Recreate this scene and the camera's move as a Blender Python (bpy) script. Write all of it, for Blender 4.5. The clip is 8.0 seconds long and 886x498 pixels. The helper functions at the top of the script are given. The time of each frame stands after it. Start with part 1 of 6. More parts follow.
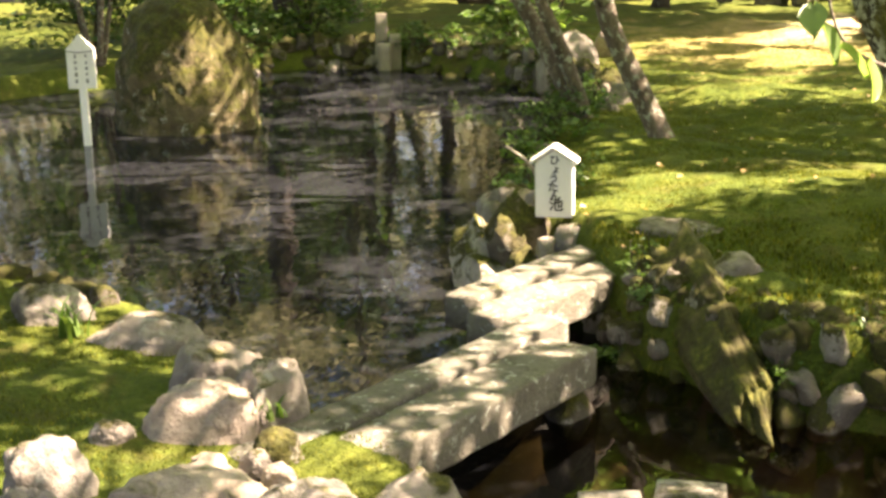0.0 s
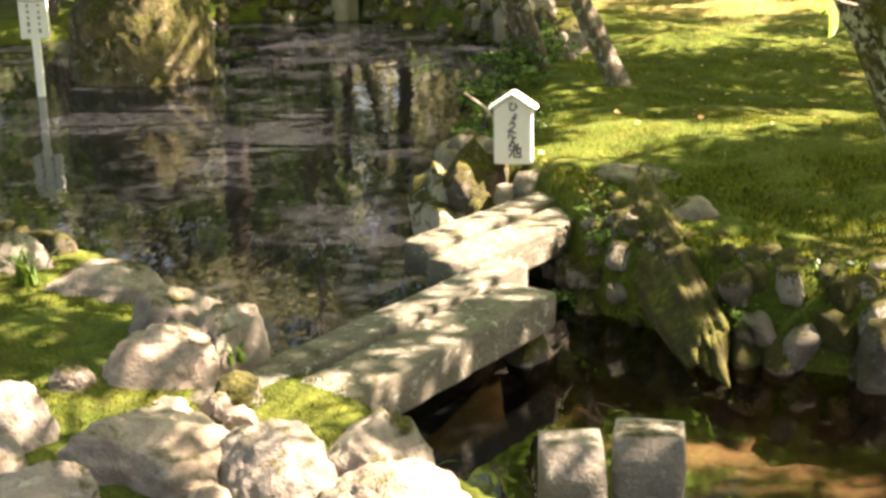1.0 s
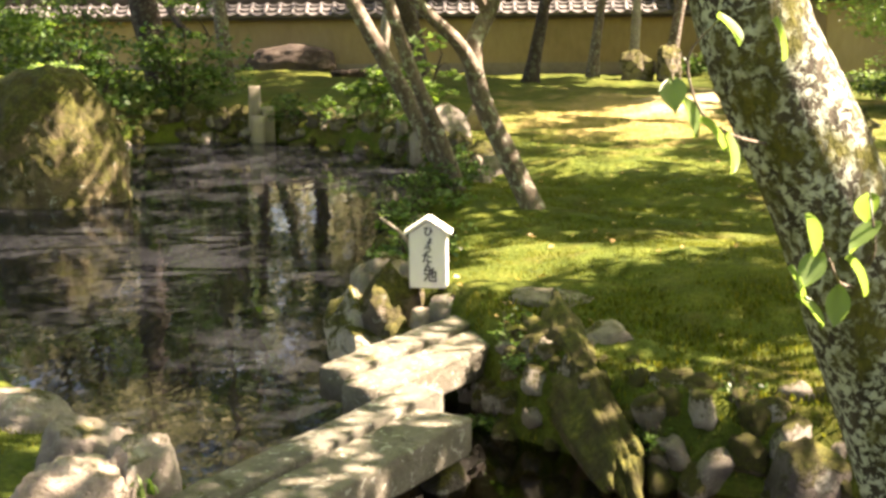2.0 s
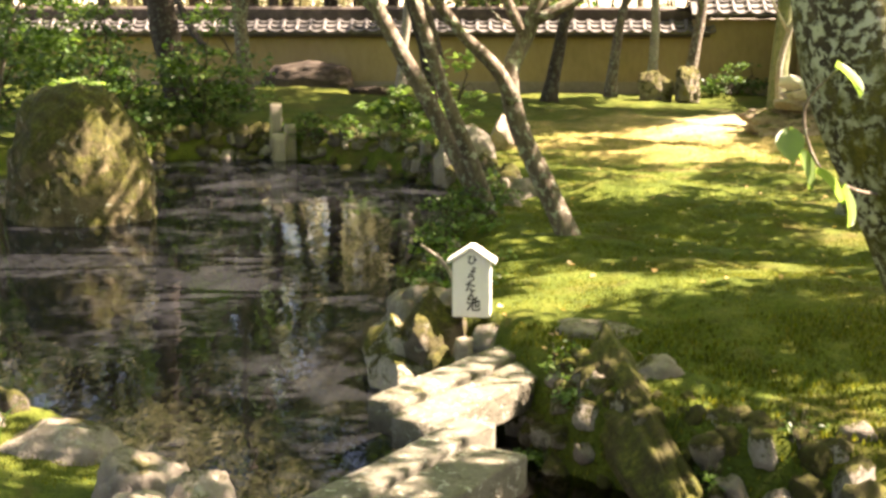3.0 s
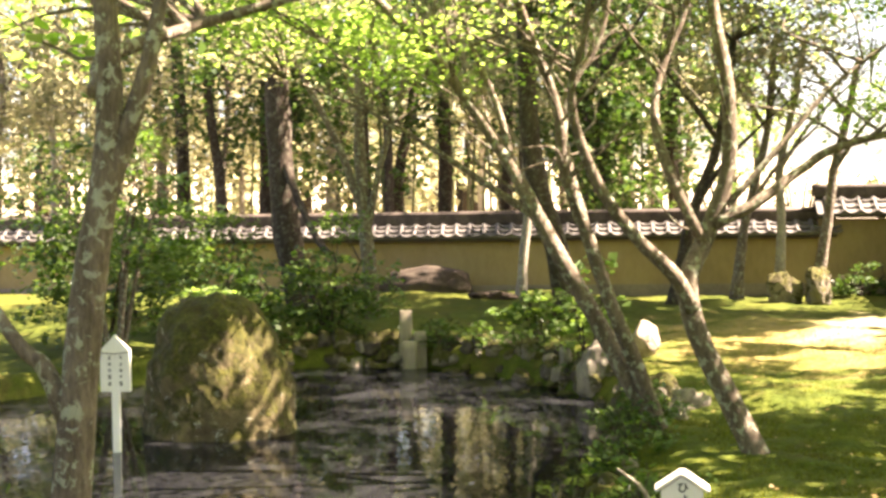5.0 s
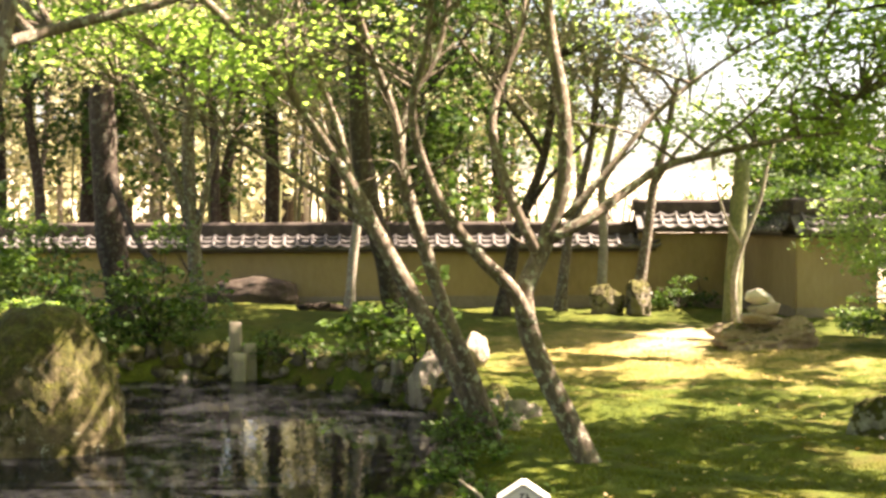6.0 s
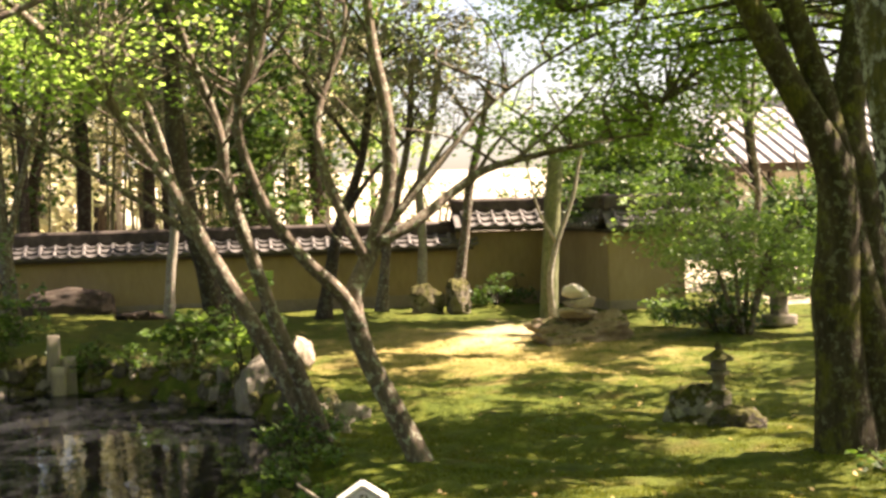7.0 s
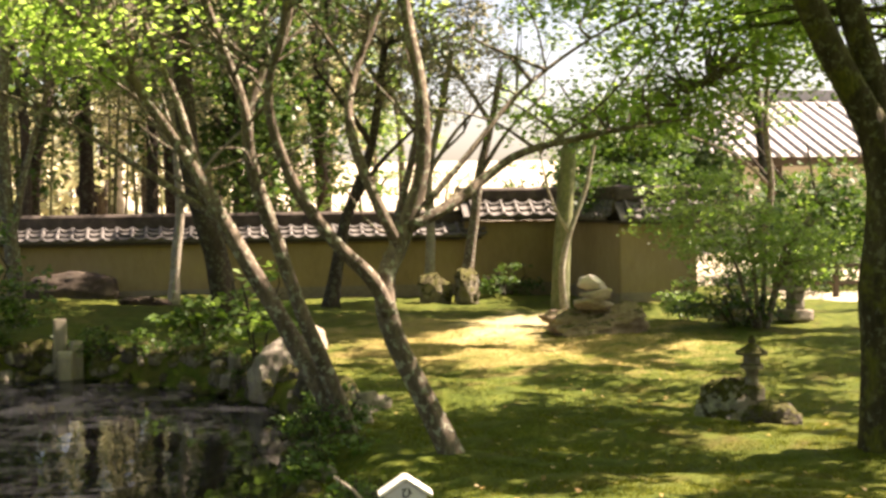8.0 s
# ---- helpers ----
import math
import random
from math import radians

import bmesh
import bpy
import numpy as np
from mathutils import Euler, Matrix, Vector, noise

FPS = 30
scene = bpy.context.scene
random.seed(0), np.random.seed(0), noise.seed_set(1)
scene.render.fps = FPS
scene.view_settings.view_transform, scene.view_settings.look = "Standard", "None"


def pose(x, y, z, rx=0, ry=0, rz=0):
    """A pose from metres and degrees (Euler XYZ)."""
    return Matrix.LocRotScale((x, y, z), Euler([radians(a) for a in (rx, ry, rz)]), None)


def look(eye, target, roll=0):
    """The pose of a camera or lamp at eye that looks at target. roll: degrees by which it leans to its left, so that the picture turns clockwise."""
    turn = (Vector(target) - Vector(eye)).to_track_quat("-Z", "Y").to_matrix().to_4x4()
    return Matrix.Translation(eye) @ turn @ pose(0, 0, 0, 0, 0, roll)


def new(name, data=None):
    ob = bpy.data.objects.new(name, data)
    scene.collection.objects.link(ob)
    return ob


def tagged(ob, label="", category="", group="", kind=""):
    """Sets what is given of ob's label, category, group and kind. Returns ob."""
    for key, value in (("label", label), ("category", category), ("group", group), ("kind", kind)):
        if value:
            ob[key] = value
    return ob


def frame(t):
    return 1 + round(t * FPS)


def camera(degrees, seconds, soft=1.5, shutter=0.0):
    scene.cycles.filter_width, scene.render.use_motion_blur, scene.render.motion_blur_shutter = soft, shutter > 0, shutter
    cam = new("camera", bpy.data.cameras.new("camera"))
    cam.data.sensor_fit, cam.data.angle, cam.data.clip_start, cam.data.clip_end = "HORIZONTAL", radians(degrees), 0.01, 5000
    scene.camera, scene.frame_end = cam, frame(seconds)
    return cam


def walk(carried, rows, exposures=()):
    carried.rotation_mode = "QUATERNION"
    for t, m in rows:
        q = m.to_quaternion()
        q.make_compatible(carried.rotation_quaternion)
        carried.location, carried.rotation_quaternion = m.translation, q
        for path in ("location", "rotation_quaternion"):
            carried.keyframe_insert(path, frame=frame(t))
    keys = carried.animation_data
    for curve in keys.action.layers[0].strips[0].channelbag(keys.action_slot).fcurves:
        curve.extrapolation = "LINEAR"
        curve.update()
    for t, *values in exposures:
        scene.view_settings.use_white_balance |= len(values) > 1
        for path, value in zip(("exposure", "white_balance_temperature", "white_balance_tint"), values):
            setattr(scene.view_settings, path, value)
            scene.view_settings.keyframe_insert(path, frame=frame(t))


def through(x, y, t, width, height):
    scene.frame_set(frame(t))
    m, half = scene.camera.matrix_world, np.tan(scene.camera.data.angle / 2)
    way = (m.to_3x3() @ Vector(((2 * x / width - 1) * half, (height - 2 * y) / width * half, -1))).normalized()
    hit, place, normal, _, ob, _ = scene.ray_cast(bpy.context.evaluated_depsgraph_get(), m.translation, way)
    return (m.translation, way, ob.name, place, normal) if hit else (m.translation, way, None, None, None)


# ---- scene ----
cam = camera(36.5, 8.0, 3.0)
PATH = [
    (0, (0.733, -0.388, 1.598), (0.504, 1.54, 1.12), -1.3),
    (0.5, (0.719, -0.437, 1.561), (0.617, 1.499, 1.071), -1.4),
    (1, (0.729, -0.403, 1.567), (0.562, 1.514, 1.021), -1.2),
    (1.5, (0.743, -0.392, 1.583), (0.591, 1.539, 1.085), -1.3),
    (2, (0.739, -0.409, 1.6), (0.695, 1.555, 1.223), -0.6),
    (2.2, (0.723, -0.408, 1.605), (0.699, 1.555, 1.225), -0.2),
    (3.3, (0.423, -0.213, 1.668), (0.366, 1.76, 1.35), 0.1),
    (3.5, (0.341, -0.123, 1.627), (0.336, 1.856, 1.343), -0.1),
    (4, (0.153, -0.078, 1.657), (0.118, 1.908, 1.425), -1.0),
    (4.5, (0.061, 0.154, 1.668), (-0.1, 2.144, 1.544), -0.5),
    (4.7, (0.028, 0.169, 1.669), (-0.169, 2.158, 1.603), -0.8),
    (5.8, (-0.093, 0.171, 1.728), (-0.106, 2.17, 1.677), -0.4),
    (6, (-0.122, 0.129, 1.699), (-0.046, 2.127, 1.655), -0.2),
    (6.5, (-0.139, 0.013, 1.715), (0.128, 1.995, 1.688), -0.7),
    (6.8, (-0.169, 0.005, 1.722), (0.166, 1.976, 1.667), -1.2),
    (7, (-0.215, -0.007, 1.735), (0.133, 1.962, 1.687), -1.7),
    (7.5, (-0.35, 0.165, 1.718), (-0.056, 2.142, 1.64), -0.6),
    (8, (-0.419, 0.354, 1.691), (-0.063, 2.321, 1.63), -0.8),
]
EXPOSURE = [(0.0, 3.36), (2.2, 3.32), (3.5, 3.38), (4.5, 3.50), (6.0, 3.20), (6.5, 2.76), (8.0, 2.57)]
walk(cam, [(t, look(eye, target, roll)) for t, eye, target, roll in PATH], [(t, e, 7600, 26) for t, e in EXPOSURE])

# ---- light ----
SUN_DIR = Vector((0.76, 0.08, 1.0)).normalized()
world = bpy.data.worlds.new("world")
scene.world = world
world.use_nodes = True
wn = world.node_tree
bg = wn.nodes["Background"]
sky = wn.nodes.new("ShaderNodeTexSky")
sky.sky_type = "NISHITA"
sky.sun_disc = False
sky.sun_elevation = math.asin(SUN_DIR.z)
sky.sun_rotation = math.atan2(SUN_DIR.x, SUN_DIR.y)
sky.dust_density = 2.5
wn.links.new(sky.outputs[0], bg.inputs[0])
bg.inputs[1].default_value = 0.052
sun_data = bpy.data.lights.new("sun", "SUN")
sun_data.energy = 5.0
sun_data.angle = radians(0.55)
sun_data.color = (1.0, 0.93, 0.80)
sun = new("sun", sun_data)
sun.matrix_world = look(SUN_DIR * 60, (0, 0, 0))

WATER_Z = -0.31


# ---- materials ----
def ramp(nt, fac, stops):
    r = nt.nodes.new("ShaderNodeValToRGB")
    el = r.color_ramp.elements
    while len(el) < len(stops):
        el.new(0.5)
    for e, (p, c) in zip(el, stops):
        e.position = p
        e.color = (*c, 1) if len(c) == 3 else c
    nt.links.new(fac, r.inputs[0])
    return r.outputs[0]


def tex_noise(nt, scale, detail=4.0, rough=0.55, coords=None, stretch=None, dist=0.0):
    if coords is None:
        tc = nt.nodes.new("ShaderNodeNewGeometry")
        coords = tc.outputs["Position"]
    if stretch:
        mp = nt.nodes.new("ShaderNodeMapping")
        mp.inputs["Scale"].default_value = stretch
        nt.links.new(coords, mp.inputs[0])
        coords = mp.outputs[0]
    n = nt.nodes.new("ShaderNodeTexNoise")
    n.inputs["Scale"].default_value = scale
    n.inputs["Detail"].default_value = detail
    n.inputs["Roughness"].default_value = rough
    n.inputs["Distortion"].default_value = dist
    nt.links.new(coords, n.inputs["Vector"])
    return n.outputs["Fac"]


def mix_col(nt, fac, a, b, mode="MIX"):
    m = nt.nodes.new("ShaderNodeMix")
    m.data_type = "RGBA"
    m.blend_type = mode
    for sock, v in ((m.inputs[0], fac), (m.inputs[6], a), (m.inputs[7], b)):
        if isinstance(v, (int, float)):
            sock.default_value = v
        elif isinstance(v, tuple):
            sock.default_value = (*v, 1)
        else:
            nt.links.new(v, sock)
    return m.outputs[2]


def maths(nt, op, a, b=0.0, clamp=False):
    m = nt.nodes.new("ShaderNodeMath")
    m.operation = op
    m.use_clamp = clamp
    for sock, v in ((m.inputs[0], a), (m.inputs[1], b)):
        if isinstance(v, (int, float)):
            sock.default_value = v
        else:
            nt.links.new(v, sock)
    return m.outputs[0]


def base_mat(name, rough=0.85, spec=0.3):
    m = bpy.data.materials.new(name)
    m.use_nodes = True
    nt = m.node_tree
    b = nt.nodes["Principled BSDF"]
    b.inputs["Roughness"].default_value = rough
    b.inputs["Specular IOR Level"].default_value = spec
    return m, nt, b


def add_bump(nt, b, height, strength=0.5, dist=0.02):
    bp = nt.nodes.new("ShaderNodeBump")
    bp.inputs["Strength"].default_value = strength
    bp.inputs["Distance"].default_value = dist
    nt.links.new(height, bp.inputs["Height"])
    nt.links.new(bp.outputs[0], b.inputs["Normal"])


def object_coords(nt):
    return nt.nodes.new("ShaderNodeTexCoord").outputs["Object"]


def up_mask(nt, lo, hi):
    g = nt.nodes.new("ShaderNodeNewGeometry")
    s = nt.nodes.new("ShaderNodeSeparateXYZ")
    nt.links.new(g.outputs["Normal"], s.inputs[0])
    mr = nt.nodes.new("ShaderNodeMapRange")
    mr.inputs["From Min"].default_value = lo
    mr.inputs["From Max"].default_value = hi
    nt.links.new(s.outputs["Z"], mr.inputs[0])
    return mr.outputs[0]


def mat_rock(name, dark, light, moss_amount=0.5, lichen=0.3, scale=1.0):
    """Weathered stone with moss on the upper faces and pale lichen."""
    m, nt, b = base_mat(name, 0.88, 0.25)
    co = object_coords(nt)
    rnd = nt.nodes.new("ShaderNodeObjectInfo").outputs["Random"]
    sh = nt.nodes.new("ShaderNodeVectorMath")
    sh.operation = "ADD"
    comb = nt.nodes.new("ShaderNodeCombineXYZ")
    nt.links.new(maths(nt, "MULTIPLY", rnd, 37.0), comb.inputs[0])
    nt.links.new(co, sh.inputs[0])
    nt.links.new(comb.outputs[0], sh.inputs[1])
    co = sh.outputs[0]
    n1 = tex_noise(nt, 3.2 * scale, 6, 0.65, co)
    n2 = tex_noise(nt, 26 * scale, 5, 0.7, co)
    n3 = tex_noise(nt, 5.5 * scale, 6, 0.7, co, dist=0.6)
    n4 = tex_noise(nt, 90, 3, 0.6, co)
    col = ramp(nt, n1, [(0.28, dark), (0.72, light)])
    col = mix_col(nt, ramp(nt, n2, [(0.35, (0, 0, 0)), (0.75, (0.5, 0.5, 0.5))]), col, tuple(c * 0.45 for c in dark))
    col = mix_col(nt, maths(nt, "MULTIPLY", rnd, 0.35), col, (light[0] * 0.8, light[1] * 0.72, light[2] * 0.62))
    lich = maths(nt, "MULTIPLY", ramp(nt, tex_noise(nt, 11 * scale, 4, 0.6, co, dist=0.8), [(0.58, (0, 0, 0)), (0.66, (1, 1, 1))]), lichen)
    col = mix_col(nt, lich, col, (0.50, 0.52, 0.43))
    mask = maths(nt, "ADD", maths(nt, "MULTIPLY", up_mask(nt, -0.5, 0.9), 0.55), maths(nt, "MULTIPLY", n3, 0.9))
    mask = ramp(nt, maths(nt, "ADD", mask, moss_amount - 0.55), [(0.62, (0, 0, 0)), (0.74, (1, 1, 1))])
    mosscol = ramp(nt, tex_noise(nt, 34, 4, 0.7, co), [(0.25, (0.018, 0.021, 0.004)), (0.5, (0.055, 0.056, 0.009)), (0.8, (0.15, 0.132, 0.024))])
    mosscol = mix_col(nt, ramp(nt, tex_noise(nt, 7, 5, 0.7, co), [(0.42, (0, 0, 0)), (0.62, (0.75, 0.75, 0.75))]), mosscol, (0.035, 0.026, 0.012))
    col = mix_col(nt, mask, col, mosscol)
    nt.links.new(col, b.inputs["Base Color"])
    h = maths(nt, "ADD", maths(nt, "MULTIPLY", n2, 0.8), maths(nt, "MULTIPLY", n4, 0.35))
    h = maths(nt, "ADD", h, maths(nt, "MULTIPLY", mask, 0.5))
    add_bump(nt, b, h, 0.8, 0.027)
    return m


def mat_moss():
    m, nt, b = base_mat("moss_lawn", 0.95, 0.12)
    n1 = tex_noise(nt, 0.55, 5, 0.6)
    n2 = tex_noise(nt, 5.0, 5, 0.65)
    n3 = tex_noise(nt, 42, 4, 0.7)
    n4 = tex_noise(nt, 1.6, 5, 0.7, dist=0.5)
    col = ramp(nt, n2, [(0.25, (0.037, 0.052, 0.009)), (0.5, (0.076, 0.103, 0.014)), (0.78, (0.148, 0.157, 0.028))])
    col = mix_col(nt, ramp(nt, n1, [(0.45, (0, 0, 0)), (0.72, (0.35, 0.35, 0.35))]), col, (0.165, 0.140, 0.026))
    col = mix_col(nt, ramp(nt, n4, [(0.54, (0, 0, 0)), (0.68, (0.65, 0.65, 0.65))]), col, (0.115, 0.075, 0.028))
    # yellowish dry moss, made paler to brighten the sunlit stretch of lawn
    dry = nt.nodes.new("ShaderNodeMapping")
    dry.vector_type = "TEXTURE"
    dry.inputs["Location"].default_value = (3.5, 17.6, 0)
    dry.inputs["Scale"].default_value = (3.4, 4.6, 50)
    geo = nt.nodes.new("ShaderNodeNewGeometry")
    nt.links.new(geo.outputs["Position"], dry.inputs[0])
    dist = nt.nodes.new("ShaderNodeVectorMath")
    dist.operation = "LENGTH"
    nt.links.new(dry.outputs[0], dist.inputs[0])
    near = maths(nt, "ADD", maths(nt, "SUBTRACT", 1.15, dist.outputs["Value"]), maths(nt, "MULTIPLY", maths(nt, "SUBTRACT", n4, 0.5), 2.2))
    col = mix_col(nt, ramp(nt, near, [(0.25, (0, 0, 0)), (0.75, (0.9, 0.9, 0.9))]), col, (0.33, 0.255, 0.095))
    # pale ellipse on the far lawn, painting its bright sun patch into the ground
    bare = nt.nodes.new("ShaderNodeMapping")
    bare.vector_type = "TEXTURE"
    bare.inputs["Location"].default_value = (4.2, 19.6, 0)
    bare.inputs["Rotation"].default_value = (0, 0, radians(-17))
    bare.inputs["Scale"].default_value = (1.1, 2.8, 50)
    nt.links.new(geo.outputs["Position"], bare.inputs[0])
    reach = nt.nodes.new("ShaderNodeVectorMath")
    reach.operation = "LENGTH"
    nt.links.new(bare.outputs[0], reach.inputs[0])
    worn = maths(nt, "ADD", maths(nt, "SUBTRACT", 1.1, reach.outputs["Value"]), maths(nt, "MULTIPLY", maths(nt, "SUBTRACT", n4, 0.5), 2.4))
    col = mix_col(nt, ramp(nt, worn, [(0.2, (0, 0, 0)), (0.6, (0.9, 0.9, 0.9))]), col, (0.52, 0.44, 0.25))
    col = mix_col(nt, ramp(nt, n3, [(0.3, (0.55, 0.55, 0.55)), (0.62, (0, 0, 0))]), col, (0.022, 0.032, 0.006))
    nt.links.new(col, b.inputs["Base Color"])
    h = maths(nt, "ADD", maths(nt, "MULTIPLY", n2, 1.4), n3)
    add_bump(nt, b, h, 1.0, 0.035)
    return m


def mat_plain(name, stops, scale=8.0, bump=0.3, rough=0.85, spec=0.3, fine=40.0, stretch=None, obj=False, dist=0.01):
    """A surface with broad and fine variation of colour and relief."""
    m, nt, b = base_mat(name, rough, spec)
    co = object_coords(nt) if obj else None
    n1 = tex_noise(nt, scale, 6, 0.65, co, stretch)
    n2 = tex_noise(nt, fine, 4, 0.65, co, stretch)
    f = maths(nt, "ADD", maths(nt, "MULTIPLY", n1, 0.65), maths(nt, "MULTIPLY", n2, 0.35))
    k = len(stops)
    col = ramp(nt, f, [(0.3 + 0.4 * i / max(1, k - 1), c) for i, c in enumerate(stops)])
    nt.links.new(col, b.inputs["Base Color"])
    add_bump(nt, b, f, bump, dist)
    return m


def mat_bark(name, dark, light, lichen=0.4, moss=0.0, spots=14):
    m, nt, b = base_mat(name, 0.9, 0.2)
    n1 = tex_noise(nt, 9, 5, 0.65, None, (1, 1, 0.35))
    n2 = tex_noise(nt, 45, 4, 0.7, None, (1, 1, 0.3))
    n3 = tex_noise(nt, spots, 5, 0.62, None, None, 0.5)
    col = ramp(nt, n1, [(0.3, dark), (0.7, light)])
    col = mix_col(nt, ramp(nt, n2, [(0.35, (0.6, 0.6, 0.6)), (0.6, (0, 0, 0))]), col, tuple(c * 0.4 for c in dark))
    li = maths(nt, "MULTIPLY", ramp(nt, n3, [(0.54 - 0.06 * (lichen > 0.7), (0, 0, 0)), (0.60 - 0.06 * (lichen > 0.7), (1, 1, 1))]), lichen)
    col = mix_col(nt, li, col, (0.40, 0.43, 0.33))
    if moss:
        mo = ramp(nt, tex_noise(nt, 4.5, 6, 0.7), [(0.62 - moss * 0.3, (0, 0, 0)), (0.74 - moss * 0.3, (1, 1, 1))])
        col = mix_col(nt, mo, col, ramp(nt, n2, [(0.3, (0.035, 0.04, 0.009)), (0.7, (0.115, 0.108, 0.02))]))
    nt.links.new(col, b.inputs["Base Color"])
    add_bump(nt, b, maths(nt, "ADD", n2, maths(nt, "MULTIPLY", li, 0.4)), 0.8, 0.015)
    return m


def mat_leaf(name, low, mid, high, trans=0.5, gloss=0.35, through=(1.9, 2.0, 1.0)):
    """Thin leaves: part of the light goes through them."""
    m, nt, b = base_mat(name, 0.45, gloss)
    g = nt.nodes.new("ShaderNodeNewGeometry")
    big = tex_noise(nt, 0.9, 3, 0.5)
    f = maths(nt, "ADD", maths(nt, "MULTIPLY", g.outputs["Random Per Island"], 0.6), maths(nt, "MULTIPLY", big, 0.4))
    col = ramp(nt, f, [(0.15, low), (0.5, mid), (0.85, high)])
    nt.links.new(col, b.inputs["Base Color"])
    tr = nt.nodes.new("ShaderNodeBsdfTranslucent")
    nt.links.new(mix_col(nt, 1.0, col, through, "MULTIPLY"), tr.inputs[0])
    mx = nt.nodes.new("ShaderNodeMixShader")
    mx.inputs[0].default_value = trans
    nt.links.new(b.outputs[0], mx.inputs[1])
    nt.links.new(tr.outputs[0], mx.inputs[2])
    nt.links.new(mx.outputs[0], nt.nodes["Material Output"].inputs[0])
    return m


def mat_water():
    """Clear shallow water, faintly rippled, with pale light streaks painted on it."""
    m = bpy.data.materials.new("pond_water")
    m.use_nodes = True
    nt = m.node_tree
    nt.nodes.remove(nt.nodes["Principled BSDF"])
    gl = nt.nodes.new("ShaderNodeBsdfGlossy")
    gl.inputs["Roughness"].default_value = 0.025
    gl.inputs["Color"].default_value = (0.78, 0.80, 0.84, 1)
    tr = nt.nodes.new("ShaderNodeBsdfTransparent")
    tr.inputs[0].default_value = (0.20, 0.132, 0.068, 1)
    where = nt.nodes.new("ShaderNodeNewGeometry")
    split = nt.nodes.new("ShaderNodeSeparateXYZ")
    nt.links.new(where.outputs["Position"], split.inputs[0])
    nt.links.new(mix_col(nt, ramp(nt, maths(nt, "MULTIPLY", split.outputs[0], 0.5), [(0.2, (0, 0, 0)), (0.6, (1, 1, 1))]), (0.075, 0.082, 0.036), (0.60, 0.53, 0.43)), tr.inputs[0])
    fr = nt.nodes.new("ShaderNodeFresnel")
    fr.inputs["IOR"].default_value = 1.34
    n1 = tex_noise(nt, 5.0, 3, 0.5, None, (1.0, 0.45, 1.0))
    n2 = tex_noise(nt, 0.9, 2, 0.5)
    bp = nt.nodes.new("ShaderNodeBump")
    bp.inputs["Strength"].default_value = 0.15
    bp.inputs["Distance"].default_value = 0.02
    nt.links.new(maths(nt, "ADD", n1, n2), bp.inputs["Height"])
    nt.links.new(bp.outputs[0], gl.inputs["Normal"])
    nt.links.new(bp.outputs[0], fr.inputs["Normal"])
    mx = nt.nodes.new("ShaderNodeMixShader")
    nt.links.new(fr.outputs[0], mx.inputs[0])
    nt.links.new(tr.outputs[0], mx.inputs[1])
    nt.links.new(gl.outputs[0], mx.inputs[2])
    # pale diffuse streaks painted for blurred glints of light on the ripples
    sheen = nt.nodes.new("ShaderNodeBsdfDiffuse")
    sheen.inputs[0].default_value = (0.215, 0.228, 0.25, 1)
    geo = nt.nodes.new("ShaderNodeNewGeometry")
    turn = nt.nodes.new("ShaderNodeMapping")
    turn.inputs["Rotation"].default_value = (0, 0, radians(-68))
    nt.links.new(geo.outputs["Position"], turn.inputs[0])
    s1 = tex_noise(nt, 1.0, 2, 0.5, turn.outputs[0], (0.28, 3.2, 1.0), 0.15)
    s2 = tex_noise(nt, 1.0, 2, 0.5, turn.outputs[0], (0.5, 8.0, 1.0), 0.15)
    mask = ramp(nt, maths(nt, "ADD", maths(nt, "MULTIPLY", s1, 0.65), maths(nt, "MULTIPLY", s2, 0.35)), [(0.32, (0.01, 0.01, 0.01)), (0.80, (0.075, 0.075, 0.075))])
    # the shallow stream has none of these streaks
    clear = ramp(nt, maths(nt, "MULTIPLY", split.outputs[0], 0.5), [(0.10, (1, 1, 1)), (0.30, (0, 0, 0))])
    mx2 = nt.nodes.new("ShaderNodeMixShader")
    nt.links.new(maths(nt, "MULTIPLY", mask, clear), mx2.inputs[0])
    nt.links.new(mx.outputs[0], mx2.inputs[1])
    nt.links.new(sheen.outputs[0], mx2.inputs[2])
    nt.links.new(mx2.outputs[0], nt.nodes["Material Output"].inputs[0])
    return m


M_MOSS = mat_moss()
M_BED = mat_plain("pond_bed_mud", [(0.026, 0.017, 0.009), (0.06, 0.036, 0.02), (0.11, 0.07, 0.042)], 2.2, 0.5, fine=18)
M_BED_SHALLOW = mat_plain("stream_bed_silt", [(0.055, 0.040, 0.024), (0.105, 0.076, 0.046), (0.17, 0.128, 0.08)], 2.0, 0.5, fine=16)
M_SAND = mat_plain("pale_earth", [(0.34, 0.29, 0.20), (0.45, 0.39, 0.28), (0.55, 0.48, 0.36)], 1.2, 0.4, fine=12)
M_WATER = mat_water()
M_ROCK = mat_rock("grey_garden_rock", (0.11, 0.095, 0.08), (0.33, 0.295, 0.245), 0.20, 0.30)
M_ROCK_MOSSY = mat_rock("mossy_garden_rock", (0.08, 0.07, 0.05), (0.30, 0.27, 0.21), 0.54, 0.4)
M_ROCK_GREEN = mat_rock("moss_covered_rock", (0.06, 0.05, 0.03), (0.20, 0.16, 0.10), 0.72, 0.12)
M_BOULDER = mat_rock("brown_mossy_boulder", (0.030, 0.023, 0.011), (0.25, 0.205, 0.11), 0.57, 0.6, 1.1)
M_ROCK_DARK = mat_rock("dark_wet_rock", (0.035, 0.03, 0.025), (0.14, 0.12, 0.10), 0.42, 0.25)
